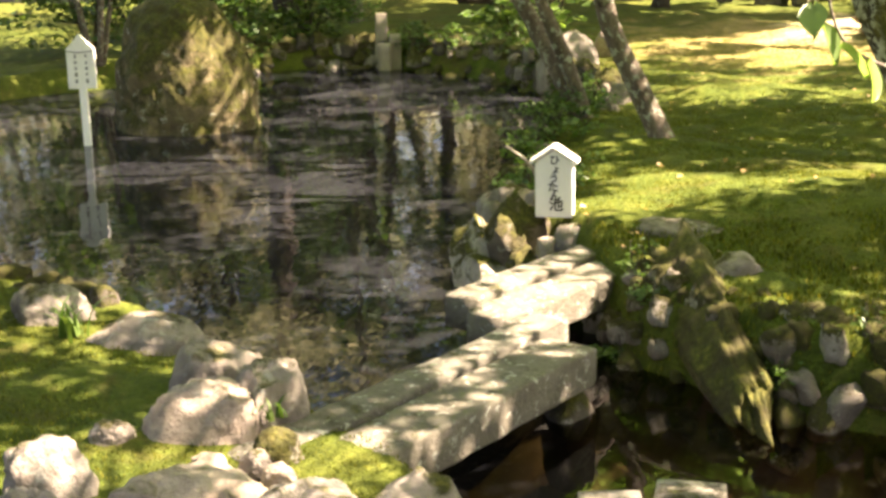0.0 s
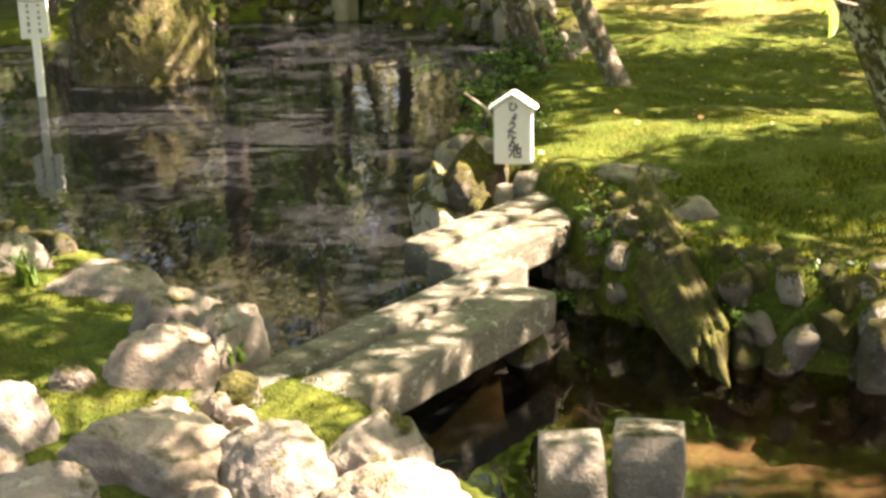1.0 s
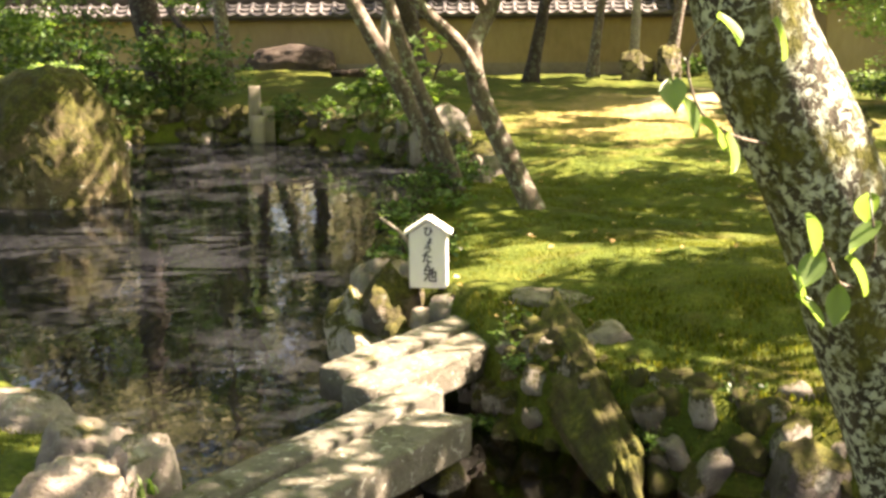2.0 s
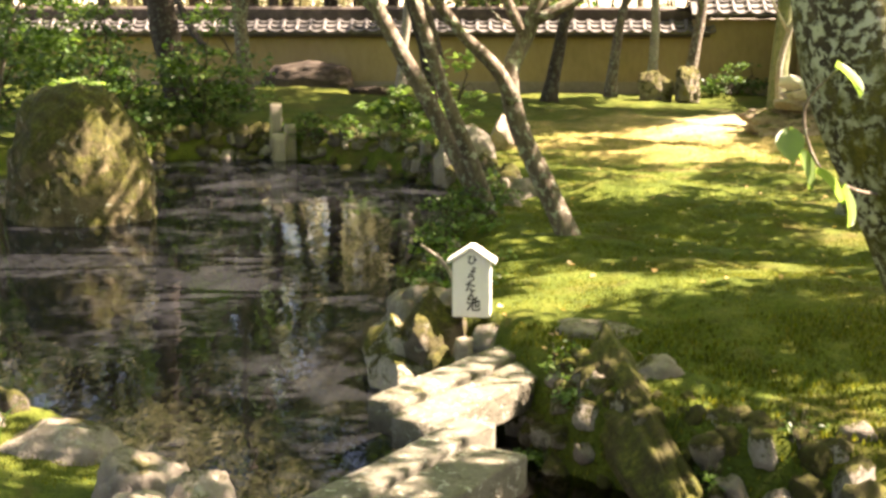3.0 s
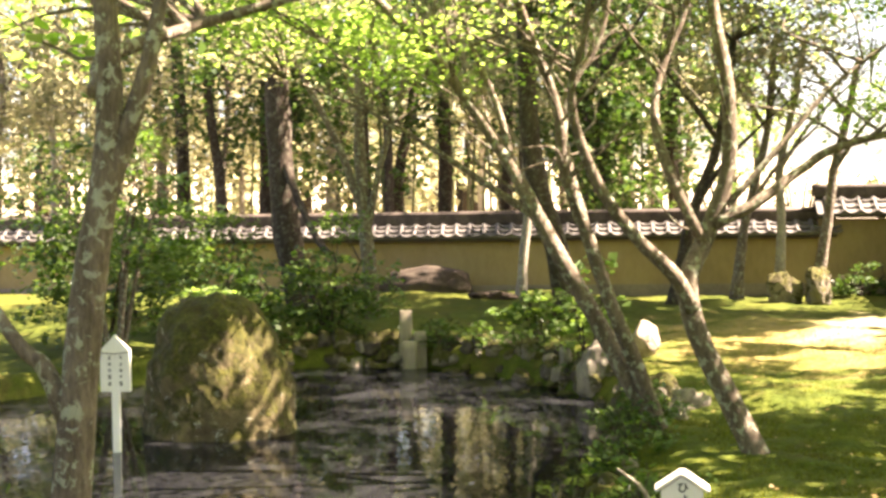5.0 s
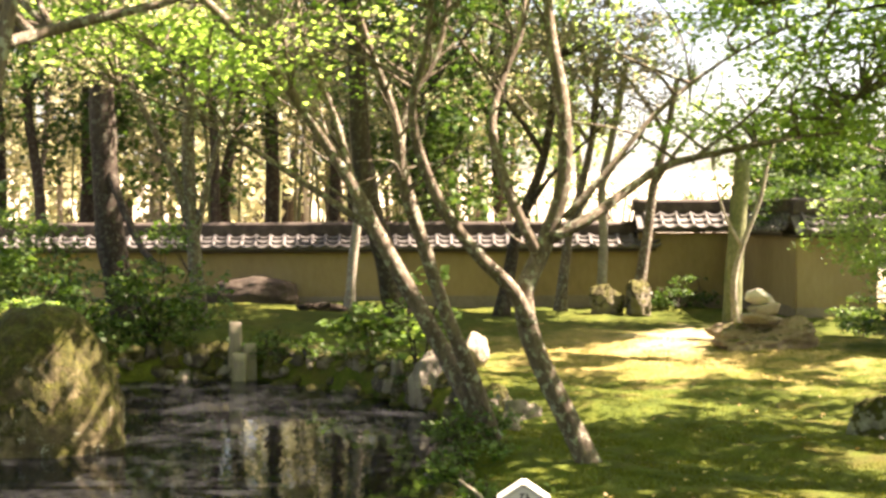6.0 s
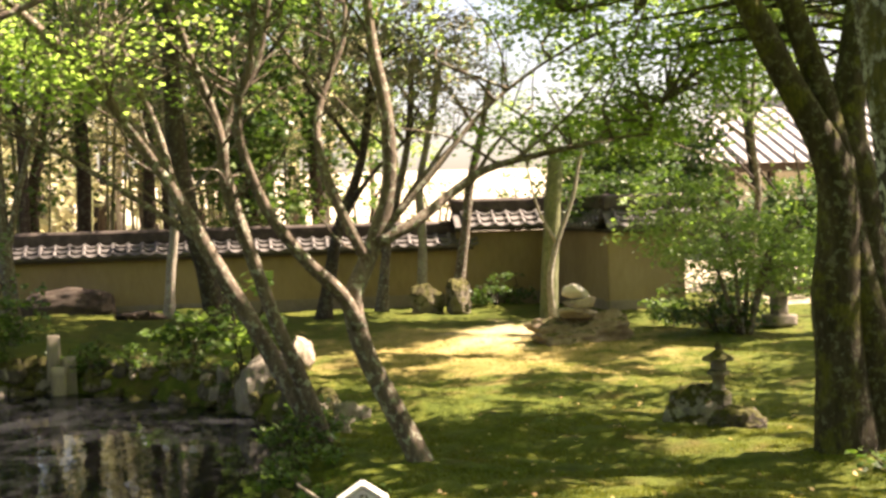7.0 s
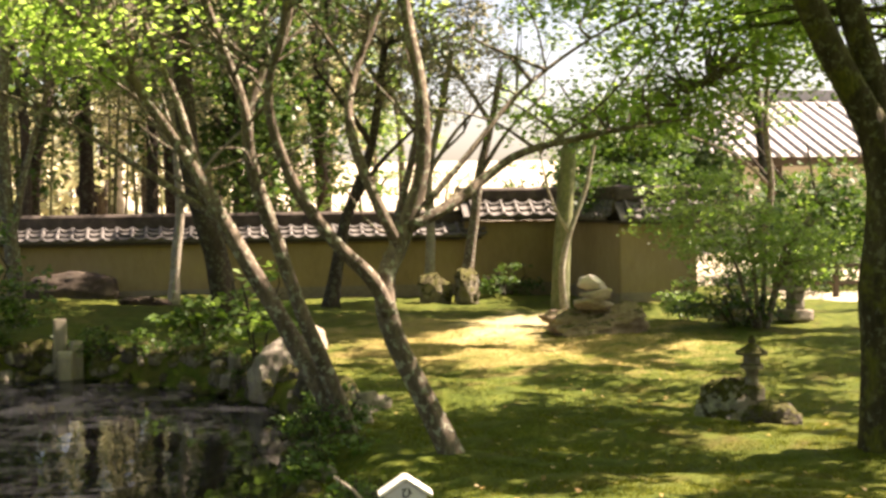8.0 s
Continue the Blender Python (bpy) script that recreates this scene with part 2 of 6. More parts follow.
M_ROCK_PALE = mat_rock("pale_quartz_rock", (0.45, 0.42, 0.37), (0.72, 0.70, 0.64), 0.15, 0.3)
M_ROCK_PINK = mat_rock("pinkish_sandstone_rock", (0.17, 0.13, 0.095), (0.46, 0.39, 0.305), 0.16, 0.2)
M_ROCK_SIDE = mat_rock("brown_mossy_bank_rock", (0.050, 0.040, 0.028), (0.21, 0.18, 0.135), 0.52, 0.5, 1.6)
M_SLAB = mat_rock("weathered_bridge_stone", (0.080, 0.074, 0.055), (0.235, 0.220, 0.172), 0.13, 0.6, 1.9)
M_ROCK_WHITE = mat_rock("pale_grey_rock", (0.13, 0.118, 0.098), (0.50, 0.47, 0.41), 0.42, 0.35, 1.6)
M_ROCK_BROWN = mat_rock("brown_rough_rock", (0.10, 0.072, 0.05), (0.36, 0.275, 0.19), 0.24, 0.25, 1.4)
M_ROCK_BARE = mat_rock("dark_brown_stone", (0.030, 0.023, 0.017), (0.095, 0.072, 0.052), -0.1, 0.08)
M_STONE_CUT = mat_rock("cut_stone_post", (0.15, 0.135, 0.105), (0.36, 0.33, 0.275), 0.16, 0.4, 2.0)
M_BARK_MAPLE = mat_bark("maple_bark", (0.080, 0.060, 0.044), (0.235, 0.188, 0.142), 0.6, 0, 20)
M_BARK_LICHEN = mat_bark("lichen_bark", (0.030, 0.026, 0.018), (0.105, 0.09, 0.062), 0.9, 0.5, 44)
M_BARK_DARK = mat_bark("dark_bark", (0.030, 0.022, 0.016), (0.085, 0.065, 0.048), 0.15)
M_BARK_MOSSY = mat_bark("mossy_bark", (0.024, 0.019, 0.011), (0.078, 0.064, 0.04), 0.20, 0.45, 18)
M_BARK_PALE = mat_bark("pale_bark", (0.21, 0.18, 0.135), (0.42, 0.37, 0.29), 0.5)
M_BAMBOO = mat_bark("bamboo_culm", (0.10, 0.12, 0.05), (0.26, 0.26, 0.13), 0.1)
M_LEAF_MAPLE = mat_leaf("maple_leaf", (0.08, 0.128, 0.040), (0.138, 0.208, 0.070), (0.22, 0.29, 0.118), 0.72, 0.2, (2.1, 2.2, 1.15))
M_LEAF_DARK = mat_leaf("evergreen_leaf", (0.022, 0.05, 0.012), (0.042, 0.085, 0.018), (0.075, 0.115, 0.03), 0.28, 0.22)
M_LEAF_SHRUB = mat_leaf("shrub_leaf", (0.035, 0.075, 0.016), (0.06, 0.11, 0.024), (0.11, 0.16, 0.038), 0.35)
M_LEAF_PALE = mat_leaf("pale_leaf", (0.08, 0.14, 0.04), (0.13, 0.20, 0.06), (0.22, 0.29, 0.11), 0.45)
# wood leaf colours are extra pale, with the far haze put into them
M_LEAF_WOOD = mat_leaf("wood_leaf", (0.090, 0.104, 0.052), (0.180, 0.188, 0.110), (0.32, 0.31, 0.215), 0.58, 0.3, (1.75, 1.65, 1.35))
M_LEAF_DRY = mat_leaf("fallen_leaf", (0.22, 0.13, 0.05), (0.38, 0.25, 0.10), (0.55, 0.42, 0.20), 0.2)
M_PLASTER = mat_plain("ochre_plaster", [(0.19, 0.135, 0.068), (0.27, 0.20, 0.10), (0.33, 0.25, 0.135)], 0.8, 0.15, 0.9, fine=9, stretch=(1, 1, 0.45))
M_FOOTING = mat_plain("stained_footing", [(0.13, 0.105, 0.075), (0.22, 0.18, 0.13), (0.28, 0.24, 0.18)], 1.6, 0.3, 0.95, fine=15)
M_TILE = mat_plain("grey_roof_tile", [(0.045, 0.04, 0.036), (0.11, 0.10, 0.09), (0.24, 0.215, 0.19)], 5, 0.25, 0.6, 0.4, fine=30)
M_RIDGE = mat_plain("dark_ridge_tile", [(0.028, 0.021, 0.016), (0.06, 0.046, 0.036), (0.13, 0.105, 0.085)], 4, 0.3, 0.75, 0.3, fine=26)
M_TILE_PALE = mat_plain("pale_hall_tile", [(0.20, 0.19, 0.175), (0.28, 0.265, 0.245), (0.36, 0.34, 0.315)], 4, 0.2, 0.5, 0.5, fine=20)
M_WOOD_DARK = mat_plain("dark_weathered_wood", [(0.03, 0.022, 0.016), (0.06, 0.045, 0.032), (0.10, 0.075, 0.05)], 5, 0.4, 0.85, fine=60, stretch=(1, 1, 0.2))
M_WOOD_GREY = mat_plain("grey_weathered_wood", [(0.14, 0.115, 0.085), (0.225, 0.192, 0.147), (0.31, 0.27, 0.21)], 6, 0.4, 0.85, fine=70, stretch=(1, 1, 0.15))
M_WHITE = mat_plain("white_painted_wood", [(0.66, 0.63, 0.56), (0.76, 0.74, 0.68), (0.82, 0.80, 0.75)], 6, 0.1, 0.6, fine=50, stretch=(1, 1, 0.3))
M_INK = mat_plain("black_ink", [(0.012, 0.011, 0.010), (0.02, 0.018, 0.016)], 20, 0.0, 0.7)
M_INK_GREY = mat_plain("faded_ink", [(0.16, 0.15, 0.14), (0.26, 0.25, 0.23)], 20, 0.0, 0.7)
M_WIRE = mat_plain("dark_wire", [(0.03, 0.03, 0.03), (0.06, 0.06, 0.05)], 30, 0.0, 0.5)
M_SHOJI = mat_plain("pale_house_plaster", [(0.55, 0.50, 0.42), (0.66, 0.61, 0.53)], 3, 0.1, 0.9)


# ---- mesh helpers ----
def mesh_from(name, verts, faces, mat, smooth=True):
    me = bpy.data.meshes.new(name)
    me.from_pydata([tuple(v) for v in verts], [], [tuple(f) for f in faces])
    me.update()
    if smooth:
        me.polygons.foreach_set("use_smooth", [True] * len(me.polygons))
    if mat:
        me.materials.append(mat)
    return me


def part(name, data, parent=None, label="", m=None):
    """Links one mesh as a part under a thing (or on its own)."""
    ob = new(name, data)
    if m is not None:
        ob.matrix_basis = m
    if parent is not None:
        ob.parent = parent
    if label:
        ob["label"] = label
    return ob


def thing(name, label, category, at=(0, 0, 0), data=None, group="", kind="", rz=0.0):
    ob = new(name, data)
    ob.matrix_basis = pose(*at, 0, 0, rz)
    return tagged(ob, label, category, group, kind)


def bm_mesh(name, bm, mat, smooth=False):
    me = bpy.data.meshes.new(name)
    bm.to_mesh(me)
    bm.free()
    me.materials.append(mat)
    if smooth:
        me.polygons.foreach_set("use_smooth", [True] * len(me.polygons))
    return me


def box_mesh(name, sx, sy, sz, mat, bevel=0.01, wob=0.0, cuts=0, seed=0, centre=True):
    """A worn block: bevelled, with slightly uneven faces. Its base is at z = 0 unless centred."""
    bm = bmesh.new()
    bmesh.ops.create_cube(bm, size=1.0)
    bmesh.ops.scale(bm, vec=(sx, sy, sz), verts=bm.verts)
    if cuts:
        bmesh.ops.subdivide_edges(bm, edges=bm.edges[:], cuts=cuts, use_grid_fill=True)
    elif bevel:
        bmesh.ops.bevel(bm, geom=bm.edges[:], offset=bevel, segments=2, affect="EDGES")
    for v in bm.verts:
        if wob:
            d = noise.noise_vector(v.co * (2.2 / max(0.2, min(sx, sy, sz) * 3)) + Vector((seed * 3.7, seed, 0)))
            v.co += d * wob
        if cuts and bevel:
            # round the edges off
            k = [max(0, abs(c) - (s / 2 - bevel)) for c, s in zip(v.co, (sx, sy, sz))]
            e = math.sqrt(sum(a * a for a in k))
            if e > bevel and sum(a > 1e-6 for a in k) > 1:
                for i in range(3):
                    if k[i] > 0:
                        sg = 1 if v.co[i] > 0 else -1
                        v.co[i] -= sg * (k[i] - k[i] * bevel / e)
        if not centre:
            v.co.z += sz / 2
    return bm_mesh(name, bm, mat, bool(cuts))


def rock_mesh(name, seed, mat, dims=(1, 1, 1), sub=3, rough=0.22, flat=0.35, facets=5, lean=(0, 0), square=0.18, taper=0.0):
    """A boulder, about dims in size, its base near z = 0; faceted, then roughened."""
    rng = random.Random(seed)
    bm = bmesh.new()
    bmesh.ops.create_icosphere(bm, subdivisions=sub, radius=1.0)
    planes = []
    for _ in range(facets):
        n = Vector((rng.gauss(0, 1), rng.gauss(0, 1), rng.gauss(0, 0.8))).normalized()
        planes.append((n, rng.uniform(0.62, 0.86)))
    off = Vector((seed * 1.37, seed * 0.71, seed * 2.1))
    for v in bm.verts:
        p = v.co.copy()
        p *= (1 / max(abs(c) for c in p)) ** square
        for n, d in planes:
            s = p.dot(n)
            if s > d:
                p -= n * (s - d) * 0.93
        q = p * (1 + rough * noise.noise(p * 1.3 + off) + rough * 0.6 * noise.noise(p * 3.3 + off) + rough * 0.32 * noise.noise(p * 8 + off) + rough * 0.14 * noise.noise(p * 19 + off))
        if q.z < -flat:
            q.z = -flat + (q.z + flat) * 0.25
        v.co = q
    lo = Vector([min(v.co[i] for v in bm.verts) for i in range(3)])
    hi = Vector([max(v.co[i] for v in bm.verts) for i in range(3)])
    for v in bm.verts:
        for i in range(3):
            v.co[i] = (v.co[i] - (lo[i] + hi[i]) / 2) / (hi[i] - lo[i]) * dims[i]
        v.co.z += dims[2] / 2
        f = max(0.0, v.co.z / dims[2])
        v.co.x *= 1 - taper * f ** 1.5
        v.co.y *= 1 - taper * f ** 1.5
        v.co.x += lean[0] * f
        v.co.y += lean[1] * f
    return bm_mesh(name, bm, mat, True)


def catmull(pts, steps=5):
    P = [Vector(p) for p in pts]
    P = [P[0] * 2 - P[1]] + P + [P[-1] * 2 - P[-2]]
    out = []
    for i in range(1, len(P) - 2):
        a, b, c, d = P[i - 1], P[i], P[i + 1], P[i + 2]
        for k in range(steps):
            t = k / steps
            out.append(0.5 * (2 * b + (c - a) * t + (2 * a - 5 * b + 4 * c - d) * t * t + (3 * b - a - 3 * c + d) * t ** 3))
    out.append(P[-2])
    return out


def tube(pts, r0, r1, sides=8, knob=0.12, seed=0, flare=0.0, steps=4):
    """Verts and faces of a tapered, slightly knobbly limb along a line of points."""
    C = catmull(pts, steps) if len(pts) > 2 else [Vector(pts[0]), (Vector(pts[0]) + Vector(pts[-1])) / 2, Vector(pts[-1])]
    n = len(C)
    V, F = [], []
    ref = Vector((0.31, 0.95, 0.1))
    for i, c in enumerate(C):
        t = (C[min(i + 1, n - 1)] - C[max(i - 1, 0)]).normalized()
        u = t.cross(ref)
        if u.length < 0.05:
            u = t.cross(Vector((1, 0, 0)))
        u.normalize()
        w = t.cross(u)
        f = i / (n - 1)
        r = r0 + (r1 - r0) * f
        r *= 1 + flare * max(0, 1 - f * 6) ** 2
        for k in range(sides):
            a = 2 * math.pi * k / sides
            q = 1 + knob * noise.noise(Vector((c.x * 2.1 + math.cos(a) * 1.4, c.y * 2.1 + math.sin(a) * 1.4, c.z * 2.4 + seed)))
            V.append(c + (u * math.cos(a) + w * math.sin(a)) * r * q)
    for i in range(n - 1):
        for k in range(sides):
            k2 = (k + 1) % sides
            F.append((i * sides + k, i * sides + k2, (i + 1) * sides + k2, (i + 1) * sides + k))
    F.append(tuple(range(sides))[::-1])
    F.append(tuple((n - 1) * sides + k for k in range(sides)))
    return V, F


def join_tubes(tubes):
    V, F = [], []
    for v, f in tubes:
        o = len(V)
        V += v
        F += [tuple(i + o for i in q) for q in f]
    return V, F


def leaf_mesh(name, centres, normals, size, mat, rng, shape="kite", aim=None):
    """Many small leaves in one mesh: each a folded kite of four corners."""
    n = len(centres)
    C = np.asarray(centres, float)
    N = np.asarray(normals, float)
    N /= np.linalg.norm(N, axis=1, keepdims=True) + 1e-9
    D = rng.normal(size=(n, 3)) if aim is None else np.asarray(aim, float) + rng.normal(size=(n, 3)) * 0.25
    D -= N * np.sum(D * N, axis=1, keepdims=True)
    D /= np.linalg.norm(D, axis=1, keepdims=True) + 1e-9
    S = np.cross(N, D)
    L = size * rng.uniform(0.65, 1.3, (n, 1))
    wd = {"kite": 0.38, "broad": 0.5, "thin": 0.16, "star": 0.55}[shape]
    a = C - D * L * 0.5
    b = C + S * L * wd + N * L * 0.10
    c = C + D * L * 0.5 - N * L * 0.08
    d = C - S * L * wd + N * L * 0.10
    V = np.stack([a, b, c, d], 1).reshape(-1, 3)
    me = bpy.data.meshes.new(name)
    me.vertices.add(4 * n)
    me.vertices.foreach_set("co", V.ravel())
    me.loops.add(4 * n)
    me.loops.foreach_set("vertex_index", np.arange(4 * n, dtype=np.int32))
    me.polygons.add(n)
    me.polygons.foreach_set("loop_start", np.arange(0, 4 * n, 4, dtype=np.int32))
    me.update(calc_edges=True)
    me.materials.append(mat)
    return me


def sprays(rng, tips, per, radius, flat=0.22, tilt=0.35):
    """Leaf places and directions: flat, layered sprays round the given tips."""
    tips = np.asarray(tips, float)
    n = len(tips) * per
    base = np.repeat(tips, per, 0)
    r = radius * np.sqrt(rng.uniform(0, 1, n)) * np.repeat(rng.uniform(0.6, 1.25, len(tips)), per)
    a = rng.uniform(0, 2 * np.pi, n)
    off = np.stack([r * np.cos(a), r * np.sin(a), rng.normal(0, flat * radius, n) - 0.12 * r], 1)
    nor = rng.normal(0, tilt, (n, 3)) + (0, 0, 1)
    return base + off, nor


def twig_tubes(rng, starts, tips, r=0.012):
    """Thin twigs from the nearest limb points to each tip."""
    S = np.asarray(starts, float)
    out = []
    for t in np.asarray(tips, float):
        d = np.linalg.norm(S - t, axis=1) + np.maximum(0, S[:, 2] - t[2]) * 1.5
        s = S[int(np.argmin(d))]
        mid = (s + t) / 2 + rng.normal(0, 0.06, 3) * np.linalg.norm(t - s) + (0, 0, 0.08)
        out.append(tube([s, mid, t], r * 1.4, r * 0.35, 5, 0.0, 0, 0, 3))
    return out


def tree(name, label, limbs, bark, leaf, tips, per, spray, leaf_size, seed, shape="kite", flare=0.5, category="tree", group="", twig=0.012, tilt=0.35, flat=0.22, sides=10, high=(), high_per=150):
    """limbs: (points, r0, r1), the first one the trunk; tips: centres of the leaf sprays."""
    rng = np.random.default_rng(seed)
    at = limbs[0][0][0]
    ob = thing(name, label, category, at, group=group)
    inv = Matrix.Translation(-Vector(at))
    starts = []
    for i, (pts, r0, r1) in enumerate(limbs):
        v, f = tube(pts, r0, r1, sides if i < 4 else 7, 0.16, seed + i, flare if i == 0 else 0.0)
        part("trunk" if i == 0 else "limb", mesh_from("limb", [inv @ Vector(p) for p in v], f, bark), ob)
        C = catmull(pts, 4)
        starts += [tuple(c) for c in C[len(C) // 3:]]
    if len(tips):
        tw = join_tubes(twig_tubes(rng, starts, tips, twig))
        tagged(part("twig_work", mesh_from("twig_work", [inv @ v for v in tw[0]], tw[1], bark), ob), kind="stuff")
        c, nn = sprays(rng, tips, per, spray, flat, tilt)
        part("crown", leaf_mesh("crown", c - np.array(at), nn, leaf_size, leaf, rng, shape), ob)
    if len(high):
        tw = join_tubes(twig_tubes(rng, starts, high, twig * 0.55))
        tagged(part("high_twig_work", mesh_from("high_twig_work", [inv @ v for v in tw[0]], tw[1], bark), ob), kind="stuff")
        c, nn = sprays(rng, high, high_per, 0.44, flat, tilt)
        part("high_crown", leaf_mesh("high_crown", c - np.array(at), nn, 0.09, leaf, rng, shape), ob)
    return ob


def side_limbs(seed, limbs, n, length=0.9, r=0.016):
    """Thin bare boughs that leave the upper parts of the given limbs."""
    q = random.Random(seed)
    out = []
    for pts, r0, r1 in limbs:
        C = catmull(pts, 4)
        for _ in range(n):
            i = q.randrange(len(C) // 2, len(C) - 1)
            a = q.uniform(0, 2 * math.pi)
            L = length * q.uniform(0.5, 1.3)
            d = Vector((math.cos(a), 0.6 * math.sin(a), q.uniform(0.2, 0.9)))
            p1 = C[i] + d * L * 0.5 + Vector((q.gauss(0, .05), q.gauss(0, .05), q.gauss(0, .05)))
            p2 = p1 + (d + Vector((q.gauss(0, .4), q.gauss(0, .4), q.gauss(0, .3)))) * L * 0.5
            out.append(([tuple(C[i]), tuple(p1), tuple(p2)], r * q.uniform(0.7, 1.3), 0.004))
    return out


def blob_tips(rng, n, centre, radii):
    """Scattered spray centres inside an ellipsoid, thinner towards its middle."""
    out = []
    while len(out) < n:
        p = rng.uniform(-1, 1, 3)
        r = np.linalg.norm(p)
        if 0.35 < r < 1:
            out.append(np.array(centre) + p * np.array(radii))
    return out


def shrub(name, label, at, radii, leaf, n, per, spray, leaf_size, seed, shape="kite", stems=5, category="shrub", lift=0.0, bark=None, tilt=0.4):
    rng = np.random.default_rng(seed)
    ob = thing(name, label, category, at)
    tips = [np.array(t) * (1 + 0.25 * math.sin(3 * t[0] / radii[0] + seed) * math.cos(2 * t[1] / radii[1])) for t in blob_tips(rng, int(n * 0.7), (0, 0, lift + radii[2]), radii)]
    tb, st = [], []
    for i in range(stems):
        a = 2 * math.pi * i / stems + rng.uniform(0, 1)
        p = [(0.05 * math.cos(a), 0.05 * math.sin(a), -0.05), (radii[0] * 0.3 * math.cos(a), radii[1] * 0.3 * math.sin(a), lift + radii[2] * 0.7),
             (radii[0] * 0.6 * math.cos(a), radii[1] * 0.6 * math.sin(a), lift + radii[2] * 1.4)]
        v, f = tube(p, min(0.025, 0.03 * radii[0]) + 0.02 * lift, min(0.008, 0.012 * radii[0]), 6, 0.1, i)
        part("stem", mesh_from("stem", v, f, bark or M_BARK_DARK), ob)
        st += [tuple(c) for c in catmull(p, 4)]
    tb += twig_tubes(rng, st, tips, min(0.006, 0.012 * radii[0]))
    v, f = join_tubes(tb)
    tagged(part("twig_work", mesh_from("twig_work", v, f, bark or M_BARK_DARK), ob), kind="stuff")
    c, nn = sprays(rng, tips, int(per * 0.6), spray * 1.3, 0.13, tilt)
    part("foliage", leaf_mesh("foliage", c, nn, leaf_size, leaf, rng, shape), ob)
    return ob


# ---- ground and water ----
POND = [(-3.6, 16.9), (-2.8, 17.2), (-2.1, 17.25), (-1.0, 16.2), (-0.25, 15.1), (0.30, 13.9), (0.48, 12.3), (0.22, 10.9), (0.02, 9.2),
        (0.0, 7.7), (0.05, 6.7), (0.42, 6.5), (0.64, 5.8), (0.86, 5.2), (1.14, 4.90), (1.45, 4.55), (1.95, 4.36), (3.2, 4.2), (6.0, 4.0),
        (6.0, 2.2), (1.7, 2.45), (0.85, 2.8), (0.50, 3.2), (0.20, 3.75), (-0.12, 4.05), (-0.42, 4.5), (-1.12, 5.2), (-2.1, 5.7), (-3.6, 6.0),
        (-6.0, 7.0), (-7.2, 9.5), (-7.0, 12.5), (-5.7, 14.6), (-4.4, 15.9)]


def pond_distance(X, Y):
    """Distance to the pond's edge, positive on land."""
    P = np.array(POND)
    Q = np.roll(P, -1, 0)
    best = np.full(X.shape, 1e9)
    inside = np.zeros(X.shape, bool)
    for (ax, ay), (bx, by) in zip(P, Q):
        dx, dy = bx - ax, by - ay
        t = np.clip(((X - ax) * dx + (Y - ay) * dy) / (dx * dx + dy * dy), 0, 1)
        best = np.minimum(best, np.hypot(X - ax - t * dx, Y - ay - t * dy))
        cross = (ay > Y) != (by > Y)
        with np.errstate(divide="ignore", invalid="ignore"):
            xi = ax + (Y - ay) * dx / (dy if dy else 1e-9)
        inside ^= cross & (X < xi)
    return np.where(inside, -best, best)


def smooth01(a, b, x):
    t = np.clip((x - a) / (b - a), 0, 1)
    return t * t * (3 - 2 * t)


def land_height(X, Y):
    """The lawn's height away from the pond."""
    z = 0.035 * np.sin(X * 0.9 + 0.4) * np.cos(Y * 0.55) + 0.03 * np.sin(X * 2.3 + Y * 1.3) * smooth01(3, 6, Y)
    z = z + 0.10 * np.exp(-((X - 0.9) ** 2 + (Y - 6.9) ** 2) / 0.9) + 0.12 * np.exp(-((X - 2.3) ** 2 / 1.6 + (Y - 6.4) ** 2 / 1.0))
    z = z + 0.14 * np.exp(-((X - 2.0) ** 2 + (Y - 9.9) ** 2) / 0.10) + 0.10 * np.exp(-((X - 2.75) ** 2 + (Y - 9.5) ** 2) / 0.07)
    z = z + 0.07 * np.exp(-((X - 1.6) ** 2 + (Y - 11.8) ** 2) / 0.05)
    z = z + 0.12 * smooth01(17.5, 20, Y) * smooth01(2, -1, X) - 0.03
    z = z + 0.09 * smooth01(0.3, 0.8, X) * smooth01(3.2, 4.2, Y) * smooth01(12, 8, Y)
    z = z + np.where(Y > 28, (Y - 28) * 0.045, 0)
    return z


def ground_height(X, Y):
    d = pond_distance(X, Y)
    bed = -0.58 - 0.7 * smooth01(0.2, 1.6, -d) * smooth01(2.0, 0.0, X)
    land = land_height(X, Y)
    k = smooth01(-0.12, 0.22, d)
    return bed * (1 - k) + land * k


def graded(segs):
    out = []
    for a, b, s in segs:
        n = max(1, int(round((b - a) / s)))
        out += [a + (b - a) * i / n for i in range(n)]
    return np.array(out + [segs[-1][1]])


